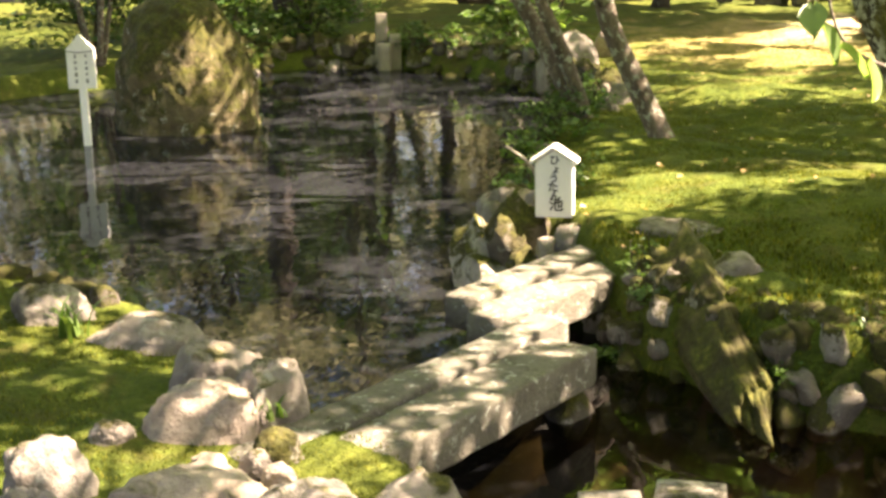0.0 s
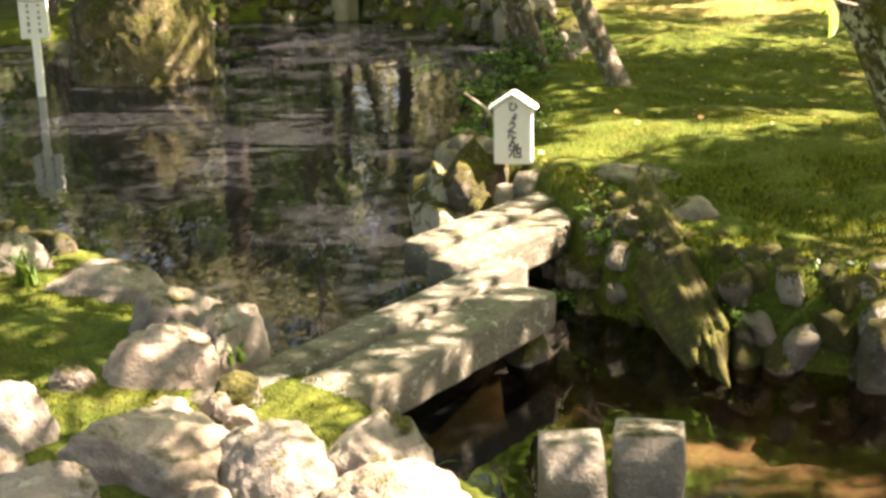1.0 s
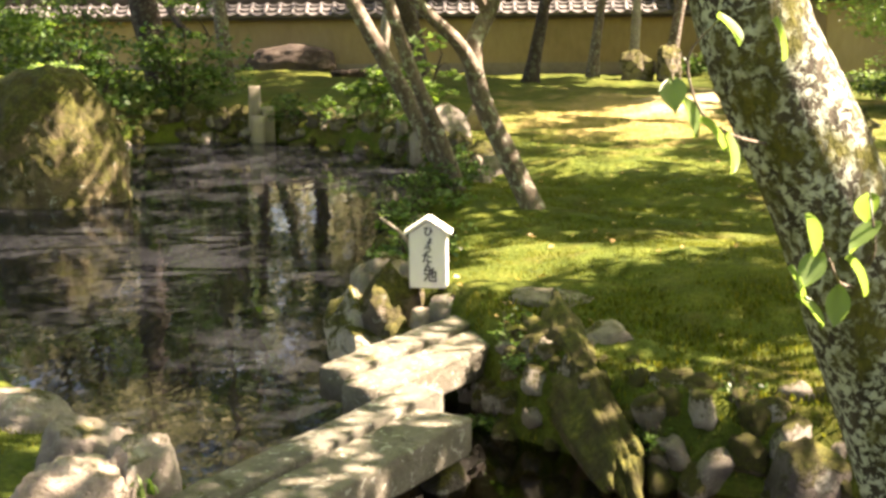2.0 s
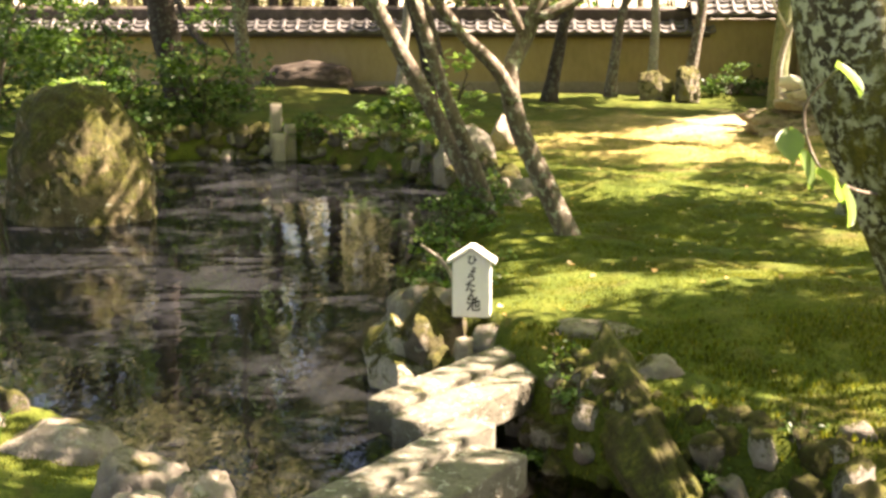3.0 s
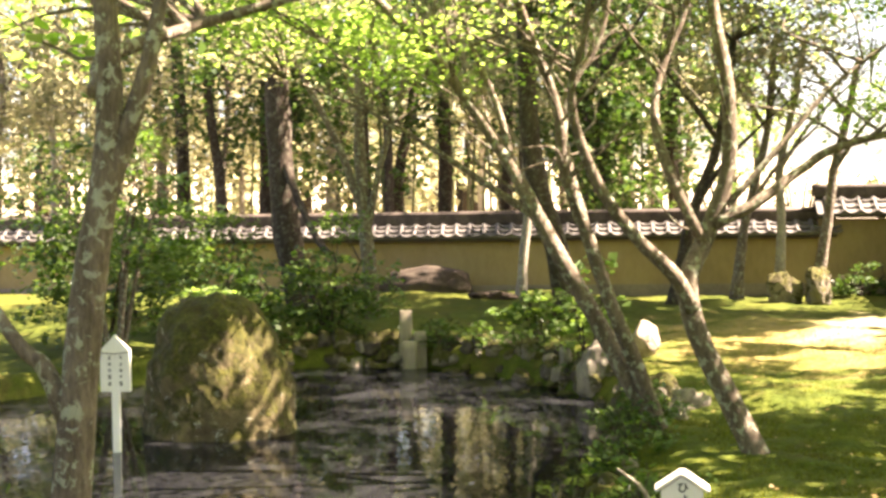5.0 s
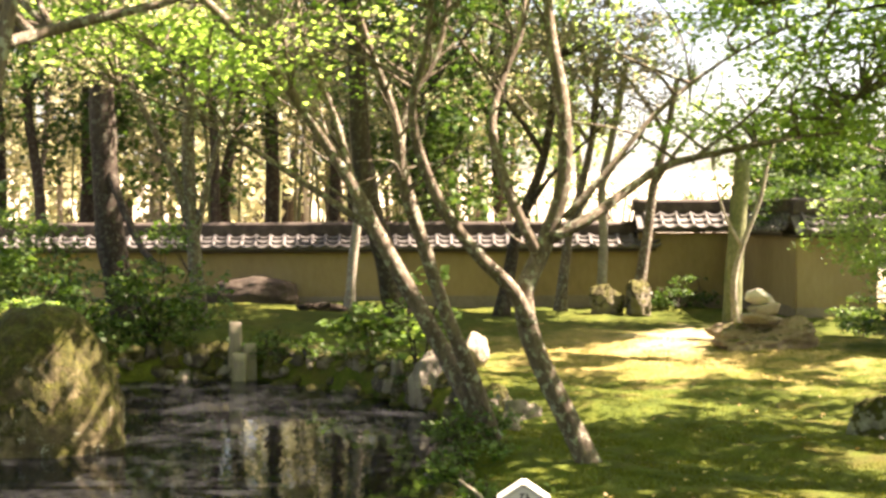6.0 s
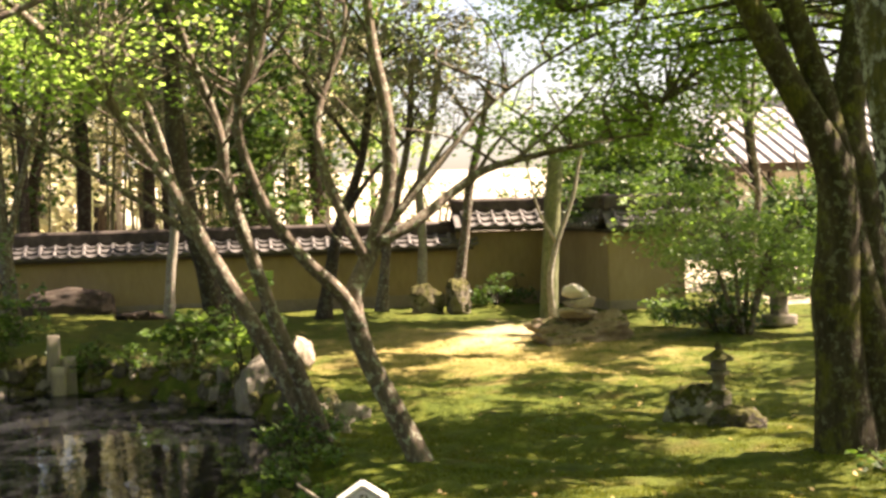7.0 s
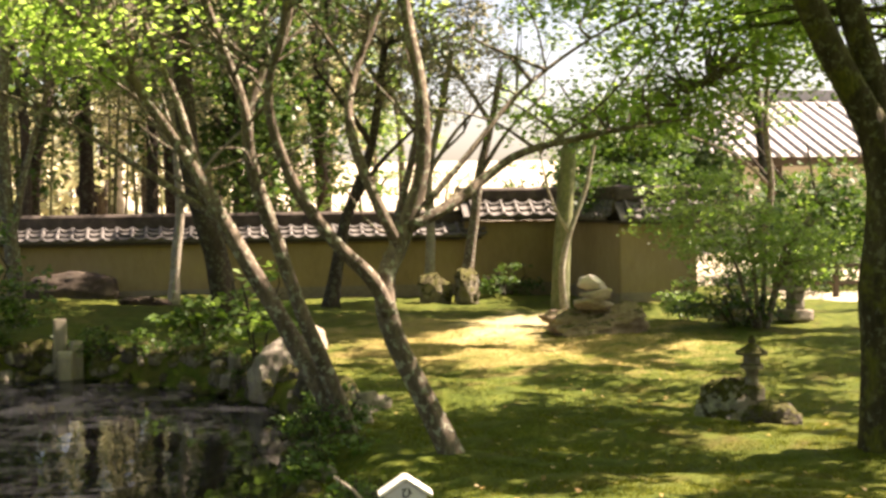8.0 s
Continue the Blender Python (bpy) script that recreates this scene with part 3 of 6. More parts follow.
def build_ground():
    xs = graded([(-240, -60, 30), (-60, -20, 5), (-20, -8, 0.6), (-8, -2.5, 0.16), (-2.5, 4.8, 0.055), (4.8, 9, 0.14), (9, 20, 0.6), (20, 60, 5), (60, 240, 30)])
    ys = graded([(-60, -10, 10), (-10, 1.5, 0.7), (1.5, 11.5, 0.055), (11.5, 20, 0.12), (20, 29, 0.3), (29, 60, 2.5), (60, 300, 30)])
    X, Y = np.meshgrid(xs, ys)
    Z = ground_height(X, Y)
    rough = np.array([noise.noise(Vector((x * 3.1, y * 3.1, 0))) * 0.034 + noise.noise(Vector((x * 9, y * 9, 4))) * 0.014 for x, y in zip(X.ravel(), Y.ravel())]).reshape(X.shape)
    Z = Z + rough
    ny, nx = X.shape
    idx = np.arange(nx * ny).reshape(ny, nx)
    F = np.stack([idx[:-1, :-1], idx[:-1, 1:], idx[1:, 1:], idx[1:, :-1]], -1).reshape(-1, 4)
    me = bpy.data.meshes.new("ground")
    me.vertices.add(nx * ny)
    me.vertices.foreach_set("co", np.stack([X, Y, Z], -1).ravel())
    me.loops.add(F.size)
    me.loops.foreach_set("vertex_index", F.ravel().astype(np.int32))
    me.polygons.add(len(F))
    me.polygons.foreach_set("loop_start", np.arange(0, F.size, 4, dtype=np.int32))
    me.update(calc_edges=True)
    me.polygons.foreach_set("use_smooth", [True] * len(F))
    for m in (M_MOSS, M_BED, M_SAND, M_BED_SHALLOW):
        me.materials.append(m)
    cx, cy, cz = X.ravel()[F].mean(1), Y.ravel()[F].mean(1), Z.ravel()[F].mean(1)
    slot = np.where(Z.ravel()[F].max(1) < -0.33, np.where((cx > 0.25) & (cy < 6), 3, 1), 0)
    slot = np.where((cy > 27.2) | (cx > 9.0) & (cy > 22.6) & (cy < 25.2), 2, slot)
    me.polygons.foreach_set("material_index", slot.astype(np.int32))
    return thing("ground", "mossy garden ground with a pond basin", "ground", data=me, kind="structure")


build_ground()


def build_water():
    bm = bmesh.new()
    vs = [bm.verts.new((x, y, WATER_Z)) for x, y in ((-9, 1.8), (8, 1.8), (8, 5.2), (2.2, 5.2), (1.4, 18.5), (-9, 18.5))]
    bm.faces.new(vs)
    return thing("water", "dark still pond water with painted pale light streaks", "water", data=bm_mesh("water", bm, M_WATER), kind="structure")


build_water()


# ---- garden wall ----
def wall_run(name, x0, y0, x1, y1, body_h, eave, ridge_h, thick=0.36, seed=0):
    """An earthen wall with a footing, a tiled roof with rolls, and a ridge."""
    L = math.hypot(x1 - x0, y1 - y0)
    ang = math.degrees(math.atan2(y1 - y0, x1 - x0))
    ob = thing(name, "ochre earthen garden wall capped with grey tiles", "wall", (x0, y0, 0), kind="structure", rz=ang)
    part("plaster", box_mesh("plaster", L, thick, body_h + 0.25, M_PLASTER, 0.015), ob, "ochre plaster", pose(L / 2, 0, body_h / 2 - 0.125))
    part("footing", box_mesh("footing", L + 0.03, thick + 0.08, 0.6, M_FOOTING, 0.02), ob, "stained earth footing", pose(L / 2, 0, -0.10 - 0.005 * seed))
    part("eave_board", box_mesh("eave_board", L + 0.1, 2 * eave - 0.06, 0.05, M_WOOD_DARK, 0.008), ob, "dark wooden eave board", pose(L / 2, 0, body_h + 0.035))
    # the two slopes
    rise = ridge_h - body_h - 0.2
    for s in (-1, 1):
        V = [(-.06, s * eave, body_h + .065), (L + .06, s * eave, body_h + .065), (L + .06, 0, body_h + .065 + rise), (-.06, 0, body_h + .065 + rise),
             (-.06, s * eave, body_h + .10), (L + .06, s * eave, body_h + .10), (L + .06, 0, body_h + .10 + rise), (-.06, 0, body_h + .10 + rise)]
        F = [(0, 1, 2, 3), (7, 6, 5, 4), (0, 4, 5, 1), (1, 5, 6, 2), (3, 7, 4, 0), (2, 6, 7, 3)]
        part("roof_bed", mesh_from("roof_bed", V, F, M_TILE, False), ob)
    ridge = part("ridge", box_mesh("ridge", L + 0.16, 0.22, 0.20, M_RIDGE, 0.04), ob, "ridge of stacked tiles", pose(L / 2, 0, body_h + rise + 0.16))
    v, f = tube([(-0.1, 0, 0), (L / 2, 0, 0), (L + 0.1, 0, 0)], 0.075, 0.075, 10, 0.0, 0, 0, 6)
    part("ridge_roll", mesh_from("ridge_roll", v, f, M_RIDGE), ridge, "", pose(-L / 2, 0, 0.10))
    # roll tiles and their round ends, on the garden side
    n = int(L / 0.27)
    tilt = math.atan2(rise, eave)
    ln = math.hypot(rise, eave)
    pan = []
    for k in range(2):
        v, f = tube([(0, 0, 0), (0, ln / 2, 0), (0, ln, 0)], 0.040, 0.036, 8, 0.05, k, 0, 3)
        pan.append(mesh_from("roof_roll", v, f, M_TILE))
    wave = []
    for j in range(3):
        v, f = tube([(-0.13, -0.01, 0.035), (-0.02, -0.02, -0.018), (0.09, -0.01, 0.0), (0.13, 0, 0.03)], 0.028, 0.03, 6, 0.0, 0, 0, 4)
        wave.append(mesh_from("tile_lip", v, f, M_TILE))
    rng = random.Random(seed)
    for i in range(n):
        x = 0.13 + i * (L - 0.26) / max(1, n - 1)
        part("roof_roll", pan[i % 2], ob, "", pose(x + rng.uniform(-.01, .01), -eave - 0.02, body_h + 0.12, math.degrees(tilt), 0, rng.uniform(-1.5, 1.5)))
        for r in range(3):
            q = (r + 0.05) / 3
            part("tile_lip", wave[r], ob, "", pose(x + 0.135, -eave * (1 - q) - 0.01, body_h + 0.115 + rise * q + rng.uniform(-.006, .006), 0, rng.uniform(-3, 3), 0))
    return ob


wall_run("wall_1", -16.0, 27.0, 5.0, 26.6, 1.06, 0.40, 1.52, seed=1)
wall_run("wall_2", 4.72, 26.5, 7.1, 26.5, 1.42, 0.42, 1.95, seed=2)
wall_run("wall_3", 6.70, 22.75, 8.1, 22.75, 1.36, 0.42, 1.9, seed=3)
wall_run("wall_4", 6.93, 26.3, 6.93, 22.945, 1.38, 0.40, 1.92, seed=4)


# ---- stone bridge ----
def slab_mesh(length, width, thick, seed):
    """A long hewn stone beam with worn, rounded edges."""
    rng = random.Random(seed)
    bm = bmesh.new()
    nx, prof = 40, []
    w, h, r = width / 2, thick, 0.013
    for (cx, cz, a0) in ((w - r, -r, 0), (-w + r, -r, 90), (-w + r, -h + r, 180), (w - r, -h + r, 270)):
        for k in range(4):
            a = radians(a0 + k * 30)
            prof.append((cx + r * math.cos(a), cz + r * math.sin(a)))
    # extra points along the top and sides
    rows = []
    for i in range(nx + 1):
        s = i / nx
        y = s * length
        end = min(s, 1 - s) * length
        sc = 1 - 0.10 * max(0, 1 - end / 0.035) ** 2
        ring = []
        for px, pz in prof:
            p = Vector((px * sc, y, -h / 2 + (pz + h / 2) * sc))
            d = noise.noise_vector(p * 5 + Vector((seed * 4.1, 0, 0))) * 0.006 + noise.noise_vector(p * 17 + Vector((seed, 0, 0))) * 0.004
            ring.append(bm.verts.new(p + d))
        rows.append(ring)
    m = len(prof)
    for a, b in zip(rows, rows[1:]):
        for k in range(m):
            bm.faces.new((a[k], a[(k + 1) % m], b[(k + 1) % m], b[k]))
    bm.faces.new(rows[0][::-1])
    bm.faces.new(rows[-1])
    bmesh.ops.recalc_face_normals(bm, faces=bm.faces)
    return bm_mesh("slab", bm, M_SLAB, True)


def build_bridge():
    ob = thing("stone_bridge", "zigzag bridge of weathered grey stone beams", "bridge", (0.4, 4.8, WATER_Z))
    base = Vector((0.4, 4.8, WATER_Z))

    def beam(x0, y0, x1, y1, width, z, thick, seed, lab=""):
        a = Vector((x0, y0, z)) - base
        ang = math.degrees(math.atan2(y1 - y0, x1 - x0)) - 90
        part("slab", slab_mesh(math.hypot(x1 - x0, y1 - y0), width, thick, seed), ob, lab, pose(*a, 0, 0, ang))

    # near span: two beams; far span: two beams
    beam(-0.149, 3.36, 0.631, 4.717, 0.250, -0.040, 0.155, 1)
    beam(-0.376, 3.434, 0.547, 5.041, 0.165, -0.026, 0.16, 2)
    beam(0.263, 5.019, 0.919, 6.071, 0.222, -0.026, 0.15, 3)
    beam(0.131, 5.243, 0.782, 6.286, 0.190, -0.010, 0.16, 4)
    for k, (x, y, sx, sy) in enumerate(((0.62, 4.62, 0.22, 0.26), (0.36, 5.08, 0.26, 0.3))):
        part("pier", rock_mesh("pier", 60 + k, M_ROCK_DARK, (sx, sy, 0.42), 3, 0.12, 0.5, 6), ob, "rough stone pier", pose(x - base.x, y - base.y, -0.31))


build_bridge()


# ---- rocks ----
def rock(label, at, dims, mat, seed, rz=0.0, tilt=(0, 0), rough=0.22, facets=5, sub=3, lean=(0, 0), name="rock", group="", flat=0.35, square=0.18, taper=0.0):
    ob = new(name, rock_mesh(name, seed, mat, dims, sub, rough, flat, facets, lean, square, taper))
    ob.matrix_basis = pose(at[0], at[1], at[2], tilt[0], tilt[1], rz)
    return tagged(ob, label, "rock", group)


def boulder_mesh(width, depth, height, seed):
    """A tall standing boulder: steep rounded sides, a sloping shoulder and a blunt top."""
    bm = bmesh.new()
    bmesh.ops.create_icosphere(bm, subdivisions=6, radius=1.0)
    off = Vector((seed, seed * 2, seed * 3))
    planes = [(Vector((0.80, -0.42, 0.44)).normalized(), 0.82), (Vector((-0.75, -0.6, 0.3)).normalized(), 0.90), (Vector((0.1, -0.9, 0.35)).normalized(), 0.90)]
    for v in bm.verts:
        p = v.co.copy()
        f = (p.z + 1) / 2
        ang = math.atan2(p.y, p.x)
        side = max(0.0, math.cos(ang))
        # fuller than a ball at mid-height, drawn in on the sunny side towards the top
        r = math.sqrt(max(0.0, 1 - abs(2 * f - 1) ** 2.6)) if f > 0.5 else 1.0 - 0.04 * (0.5 - f)
        r *= 1 - 0.30 * side * max(0.0, f - 0.35) / 0.65 - 0.10 * f
        if f < 0.06:
            r *= f / 0.06
        q = Vector((math.cos(ang) * r, math.sin(ang) * r, 2 * f - 1))
        for n, k in planes:
            over = q.dot(n) - k
            if over > 0:
                q -= n * over * 0.85
        d = 0.09 * noise.noise(q * 1.5 + off) + 0.075 * noise.noise(q * 3.5 + off) + 0.036 * noise.noise(q * 8 + off) + 0.012 * noise.noise(q * 18 + off) + 0.006 * noise.noise(q * 40 + off)
        q *= 1 + d
        v.co = (q.x * width / 2, q.y * depth / 2, (q.z + 1) * height / 2)
    return bm_mesh("boulder", bm, M_BOULDER, True)


thing("boulder", "tall moss-covered boulder standing in the pond", "rock", (-3.20, 12.15, -0.66), boulder_mesh(1.42, 1.22, 1.64, 7), rz=0)
# rock with squared sides by the sign
rock("squared mossy rock beside the white sign", (0.30, 6.60, -0.55), (0.42, 0.40, 0.74), M_ROCK_SIDE, 111, 8, rough=0.13, facets=8, sub=5, flat=0.9, square=0.8)
rock("rugged pale grey rock at the water's edge", (0.09, 6.60, -0.55), (0.30, 0.34, 0.62), M_ROCK_WHITE, 112, 0, rough=0.16, facets=8, sub=5, flat=0.9, square=0.5)
rock("pale grey rock wedged by the sign", (0.14, 6.46, -0.50), (0.26, 0.24, 0.38), M_ROCK_WHITE, 13, 40, rough=0.15, facets=7, sub=4, flat=0.9, square=0.5)
rock("brown rock wedged by the sign", (0.36, 6.40, -0.50), (0.24, 0.20, 0.44), M_ROCK_SIDE, 20, 70, rough=0.15, facets=7, sub=4, flat=0.9, square=0.6)
for k, (x, y, z, d, m) in enumerate(((0.04, 6.98, -0.30, 0.30, M_ROCK_MOSSY), (0.16, 7.2, -0.22, 0.30, M_ROCK), (0.33, 7.05, -0.10, 0.26, M_ROCK_PINK), (0.10, 7.5, -0.24, 0.28, M_ROCK), (0.28, 7.45, -0.12, 0.22, M_ROCK_MOSSY), (0.20, 7.85, -0.20, 0.26, M_ROCK_PINK), (0.40, 6.95, 0.0, 0.16, M_ROCK))):
    rock("pale rough rock on the pond's bank", (x, y, z), (d, d * 0.8, d * 0.8), m, 140 + k, 37 * k, rough=0.24, facets=6, group="bank rocks by the sign")
# leaning mossy rock at the bridge's far end
long_rock = rock("long mossy rock leaning into the stream", (1.18, 5.12, -0.26), (0.42, 1.64, 0.37), M_ROCK_GREEN, 14, 10, (13, 8), rough=0.24, facets=4, sub=5)
for v in long_rock.data.vertices:
    near = max(0.0, 0.5 - v.co.y / 1.64)
    v.co.x = v.co.x * (1 - 0.62 * near ** 1.6) + 0.05 * near
    v.co.z *= 1 - 0.35 * near ** 2
rock("rounded grey rock set in the moss edge", (1.35, 5.48, -0.02), (0.30, 0.22, 0.16), M_ROCK, 15, 20, sub=4)
rock("flat grey rock in the moss edge", (1.10, 6.14, 0.0), (0.50, 0.26, 0.14), M_ROCK, 16, -15, sub=4)
rock("small tan rock by the sign", (0.60, 6.36, -0.08), (0.24, 0.18, 0.15), M_ROCK, 17, 40, facets=8)
rock("small tan rock by the sign", (0.50, 6.36, -0.22), (0.18, 0.2, 0.23), M_ROCK_PINK, 18, 10, facets=8, square=0.6)
rock("small grey rock by the bridge", (0.72, 6.42, -0.08), (0.18, 0.16, 0.15), M_ROCK, 19, 70)
# near bank
NEAR = [
    ((-1.10, 4.62, -0.20), (0.72, 0.36, 0.28), M_ROCK, 21, -12), ((-0.60, 4.02, -0.20), (0.40, 0.34, 0.36), M_ROCK, 22, 30),
    ((-0.37, 3.80, -0.22), (0.24, 0.50, 0.38), M_ROCK, 23, -22), ((-0.56, 3.66, -0.16), (0.40, 0.32, 0.31), M_ROCK_PINK, 24, 8),
    ((-0.83, 3.55, -0.05), (0.16, 0.12, 0.10), M_ROCK, 25, 0), ((-0.86, 3.10, -0.08), (0.28, 0.22, 0.24), M_ROCK, 26, 50),
    ((-0.82, 2.88, -0.08), (0.20, 0.18, 0.18), M_ROCK, 27, 15), ((-0.40, 2.97, -0.14), (0.54, 0.42, 0.27), M_ROCK_PINK, 28, -8),
    ((-0.05, 2.92, -0.14), (0.38, 0.40, 0.25), M_ROCK, 29, 20), ((0.21, 3.07, -0.20), (0.34, 0.32, 0.28), M_ROCK, 30, -30),
    ((0.34, 2.76, -0.17), (0.50, 0.34, 0.27), M_ROCK_PINK, 31, -14), ((-0.60, 2.64, -0.08), (0.32, 0.26, 0.20), M_ROCK, 32, 10),
    ((-0.42, 3.24, -0.03), (0.13, 0.11, 0.10), M_ROCK_PINK, 33, 0), ((-0.29, 3.30, -0.03), (0.11, 0.09, 0.09), M_ROCK, 34, 0),
    ((-1.55, 4.85, -0.13), (0.36, 0.30, 0.27), M_ROCK, 35, 20), ((-0.26, 3.47, -0.08), (0.16, 0.14, 0.15), M_ROCK_MOSSY, 36, 25),
    ((-0.20, 3.22, -0.03), (0.10, 0.12, 0.08), M_ROCK_PINK, 37, 60), ((-0.16, 2.66, -0.06), (0.16, 0.14, 0.12), M_ROCK_PINK, 38, 60),
]
for at, dims, mat, sd, rz in NEAR:
    rock("sun-flecked grey rock edging the near bank" if mat is not M_ROCK_PINK else "warm grey rock edging the near bank", at, dims, mat, sd, rz, rough=0.15, facets=3, sub=5, group="near bank rocks")

# rocks round the multi-stemmed tree and at the far lawn
FAR = [
    ((0.38, 14.5, -0.35), (0.70, 0.60, 0.74), M_ROCK, 41, 10, "round pale boulder on the pond's bank"), ((0.82, 16.1, -0.1), (0.42, 0.40, 0.46), M_ROCK_PINK, 42, 30, "round tan boulder on the lawn"),
    ((0.78, 12.4, -0.16), (0.40, 0.36, 0.36), M_ROCK_MOSSY, 43, 0, "mossy rock on the pond's bank"), ((0.95, 11.6, -0.10), (0.42, 0.36, 0.26), M_ROCK, 44, 40, "pale rock on the pond's bank"),
    ((0.80, 10.9, -0.14), (0.30, 0.26, 0.30), M_ROCK, 45, 80, "pale rock beside the leaning tree"), ((0.62, 13.2, -0.18), (0.36, 0.34, 0.40), M_ROCK_DARK, 46, 12, "dark rock on the pond's bank"),
    # the long mound is added in place of a dark stain on the wall
    ((-2.82, 26.12, -0.16), (1.85, 0.5, 0.78), M_ROCK_BARE, 47, 2, "long dark mound in place of a stain at the wall's foot"), ((-1.38, 24.3, 0.06), (0.95, 0.6, 0.18), M_ROCK_BARE, 48, -4, "flat slab of rock on the moss"),
    ((3.72, 24.2, -0.08), (0.66, 0.5, 0.62), M_ROCK_MOSSY, 49, 20, "mossy rock before the wall"), ((4.28, 24.1, -0.08), (0.72, 0.5, 0.70), M_ROCK_MOSSY, 50, 60, "mossy rock before the wall"),
    ((4.74, 17.35, -0.14), (1.52, 0.85, 0.58), M_ROCK_BROWN, 51, 4, "broad rough brown base rock on the lawn"),
    ((3.72, 10.45, -0.08), (0.66, 0.5, 0.40), M_ROCK_WHITE, 52, 10, "mossy rock beside the small stone lantern"), ((3.86, 10.0, -0.05), (0.52, 0.38, 0.24), M_ROCK_DARK, 53, 5, "dark flat rock beside the small stone lantern"),
    ((2.42, 9.75, -0.06), (0.30, 0.18, 0.13), M_ROCK_MOSSY, 54, 12, "low mossy stone in the lawn"), ((7.35, 19.2, -0.1), (0.5, 0.4, 0.35), M_ROCK_MOSSY, 56, 12, "mossy rock below the shrub"),
]
for at, dims, mat, sd, rz, lab in FAR:
    rock(lab, at, dims, mat, sd, rz, rough=0.12 if "round" in lab or "long" in lab else 0.27, facets=1 if "lantern" in lab or "long" in lab else 3 if "round" in lab else 6, sub=5, taper=0.25 if "lantern" in lab else 0.0, square=0.8 if "base" in lab else 0.25, flat=0.9 if "long" in lab or "base" in lab else 0.35)
# the stacked stones on the base rock
for k, (x, z, sx, sz, tl) in enumerate(((4.62, 0.33, 0.54, 0.17, 3), (4.70, 0.47, 0.44, 0.15, -6), (4.60, 0.59, 0.42, 0.19, 18))):
    rock("pale stone stacked on the base rock", (x, 17.25, z), (sx, 0.36, sz), M_ROCK_PINK if k < 2 else M_ROCK_PALE, 70 + k, 10 * k, (0, tl), rough=0.12, facets=9, square=0.75, flat=0.9, name="stacked_stone", group="stacked stones")


# stones along the banks
def stone_bank(name, label, line, count, size, seed, mats, lo=-0.05, hi=0.30, sink=0.40):
    """Loose stones bedded into the slope along a shoreline, lo to hi metres from the water's edge."""
    ob = thing(name, label, "stone edging", (line[0][0], line[0][1], WATER_Z))
    o = Vector((line[0][0], line[0][1], WATER_Z))
    rng = random.Random(seed)
    C = catmull([(x, y, 0) for x, y in line], 12)
    shapes = [rock_mesh("stone", seed * 10 + k, mats[k % len(mats)], (1, rng.uniform(0.55, 0.9), rng.uniform(0.55, 0.95)), 3, 0.26, 0.5, 7, (0, 0), 0.35) for k in range(9)]
    for i in range(count):
        c = C[min(len(C) - 1, int((i + rng.random()) / count * len(C)))]
        e = 0.02
        g = np.array([c.x, c.x + e, c.x]), np.array([c.y, c.y, c.y + e])
        d = pond_distance(*g)
        nrm = Vector(((d[1] - d[0]) / e, (d[2] - d[0]) / e, 0))
        nrm = nrm.normalized() if nrm.length > 0.1 else Vector((0, 1, 0))
        q = Vector((c.x, c.y, 0)) + nrm * (rng.uniform(lo, hi) - d[0])
        s = size * rng.uniform(0.55, 1.4)
        z = max(WATER_Z - 0.1, float(ground_height(np.array([q.x]), np.array([q.y]))[0])) - s * sink
        p = Vector((q.x, q.y, z))
        part("stone", shapes[rng.randrange(9)], ob, "", Matrix.Translation(p - o) @ pose(0, 0, 0, rng.uniform(-15, 15), rng.uniform(-15, 15), rng.uniform(0, 360)) @ Matrix.Diagonal((s, s, s, 1)))
    return ob


MIXED = [M_ROCK_MOSSY, M_ROCK_DARK, M_ROCK_GREEN, M_ROCK]
stone_bank("far_bank_edging", "mossy stones edging the pond's far bank", [(-4.6, 15.9), (-3.6, 17.0), (-2.6, 17.3), (-2.0, 17.3), (-1.0, 16.3), (-0.25, 15.2), (0.30, 14.0)], 170, 0.25, 3, MIXED, -0.06, 0.42, 0.30)
stone_bank("lawn_bank_edging", "mossy stones edging the lawn's bank", [(0.36, 13.8), (0.52, 12.3), (0.30, 11.0), (0.08, 9.2), (0.06, 7.7), (0.10, 7.0)], 110, 0.20, 4, MIXED + [M_ROCK], -0.05, 0.35, 0.33)
stone_bank("stream_bank_edging", "mossy stones of the stream's bank", [(0.65, 5.7), (0.82, 5.1), (1.1, 4.7), (1.5, 4.42), (2.0, 4.34), (2.8, 4.25), (4.6, 4.1)], 120, 0.14, 6, [M_ROCK_MOSSY, M_ROCK_WHITE, M_ROCK_GREEN, M_ROCK_GREEN, M_ROCK_MOSSY, M_ROCK], -0.06, 0.40, 0.54)
stone_bank("left_bank_edging", "stones edging the near bank of the pond", [(-1.3, 5.2), (-2.0, 5.6), (-3.4, 5.9), (-5.8, 6.9)], 30, 0.26, 8, MIXED, -0.05, 0.3)
rock("white quartz stone in the stream's bank", (1.47, 4.70, -0.22), (0.075, 0.06, 0.075), M_ROCK_PALE, 81)
rock("white stone in the stream's bank", (1.86, 4.80, -0.15), (0.12, 0.08, 0.12), M_ROCK_PALE, 82, 30)
rock("angular grey rock in the stream's bank", (1.98, 4.40, -0.42), (0.38, 0.26, 0.38), M_ROCK_DARK, 83, 12, facets=8)
rock("grey rock in the stream's bank", (1.73, 4.83, -0.22), (0.15, 0.12, 0.22), M_ROCK, 84, 0)
rock("grey rock in the stream's bank", (1.46, 4.92, -0.2), (0.18, 0.13, 0.15), M_ROCK, 85, 0)


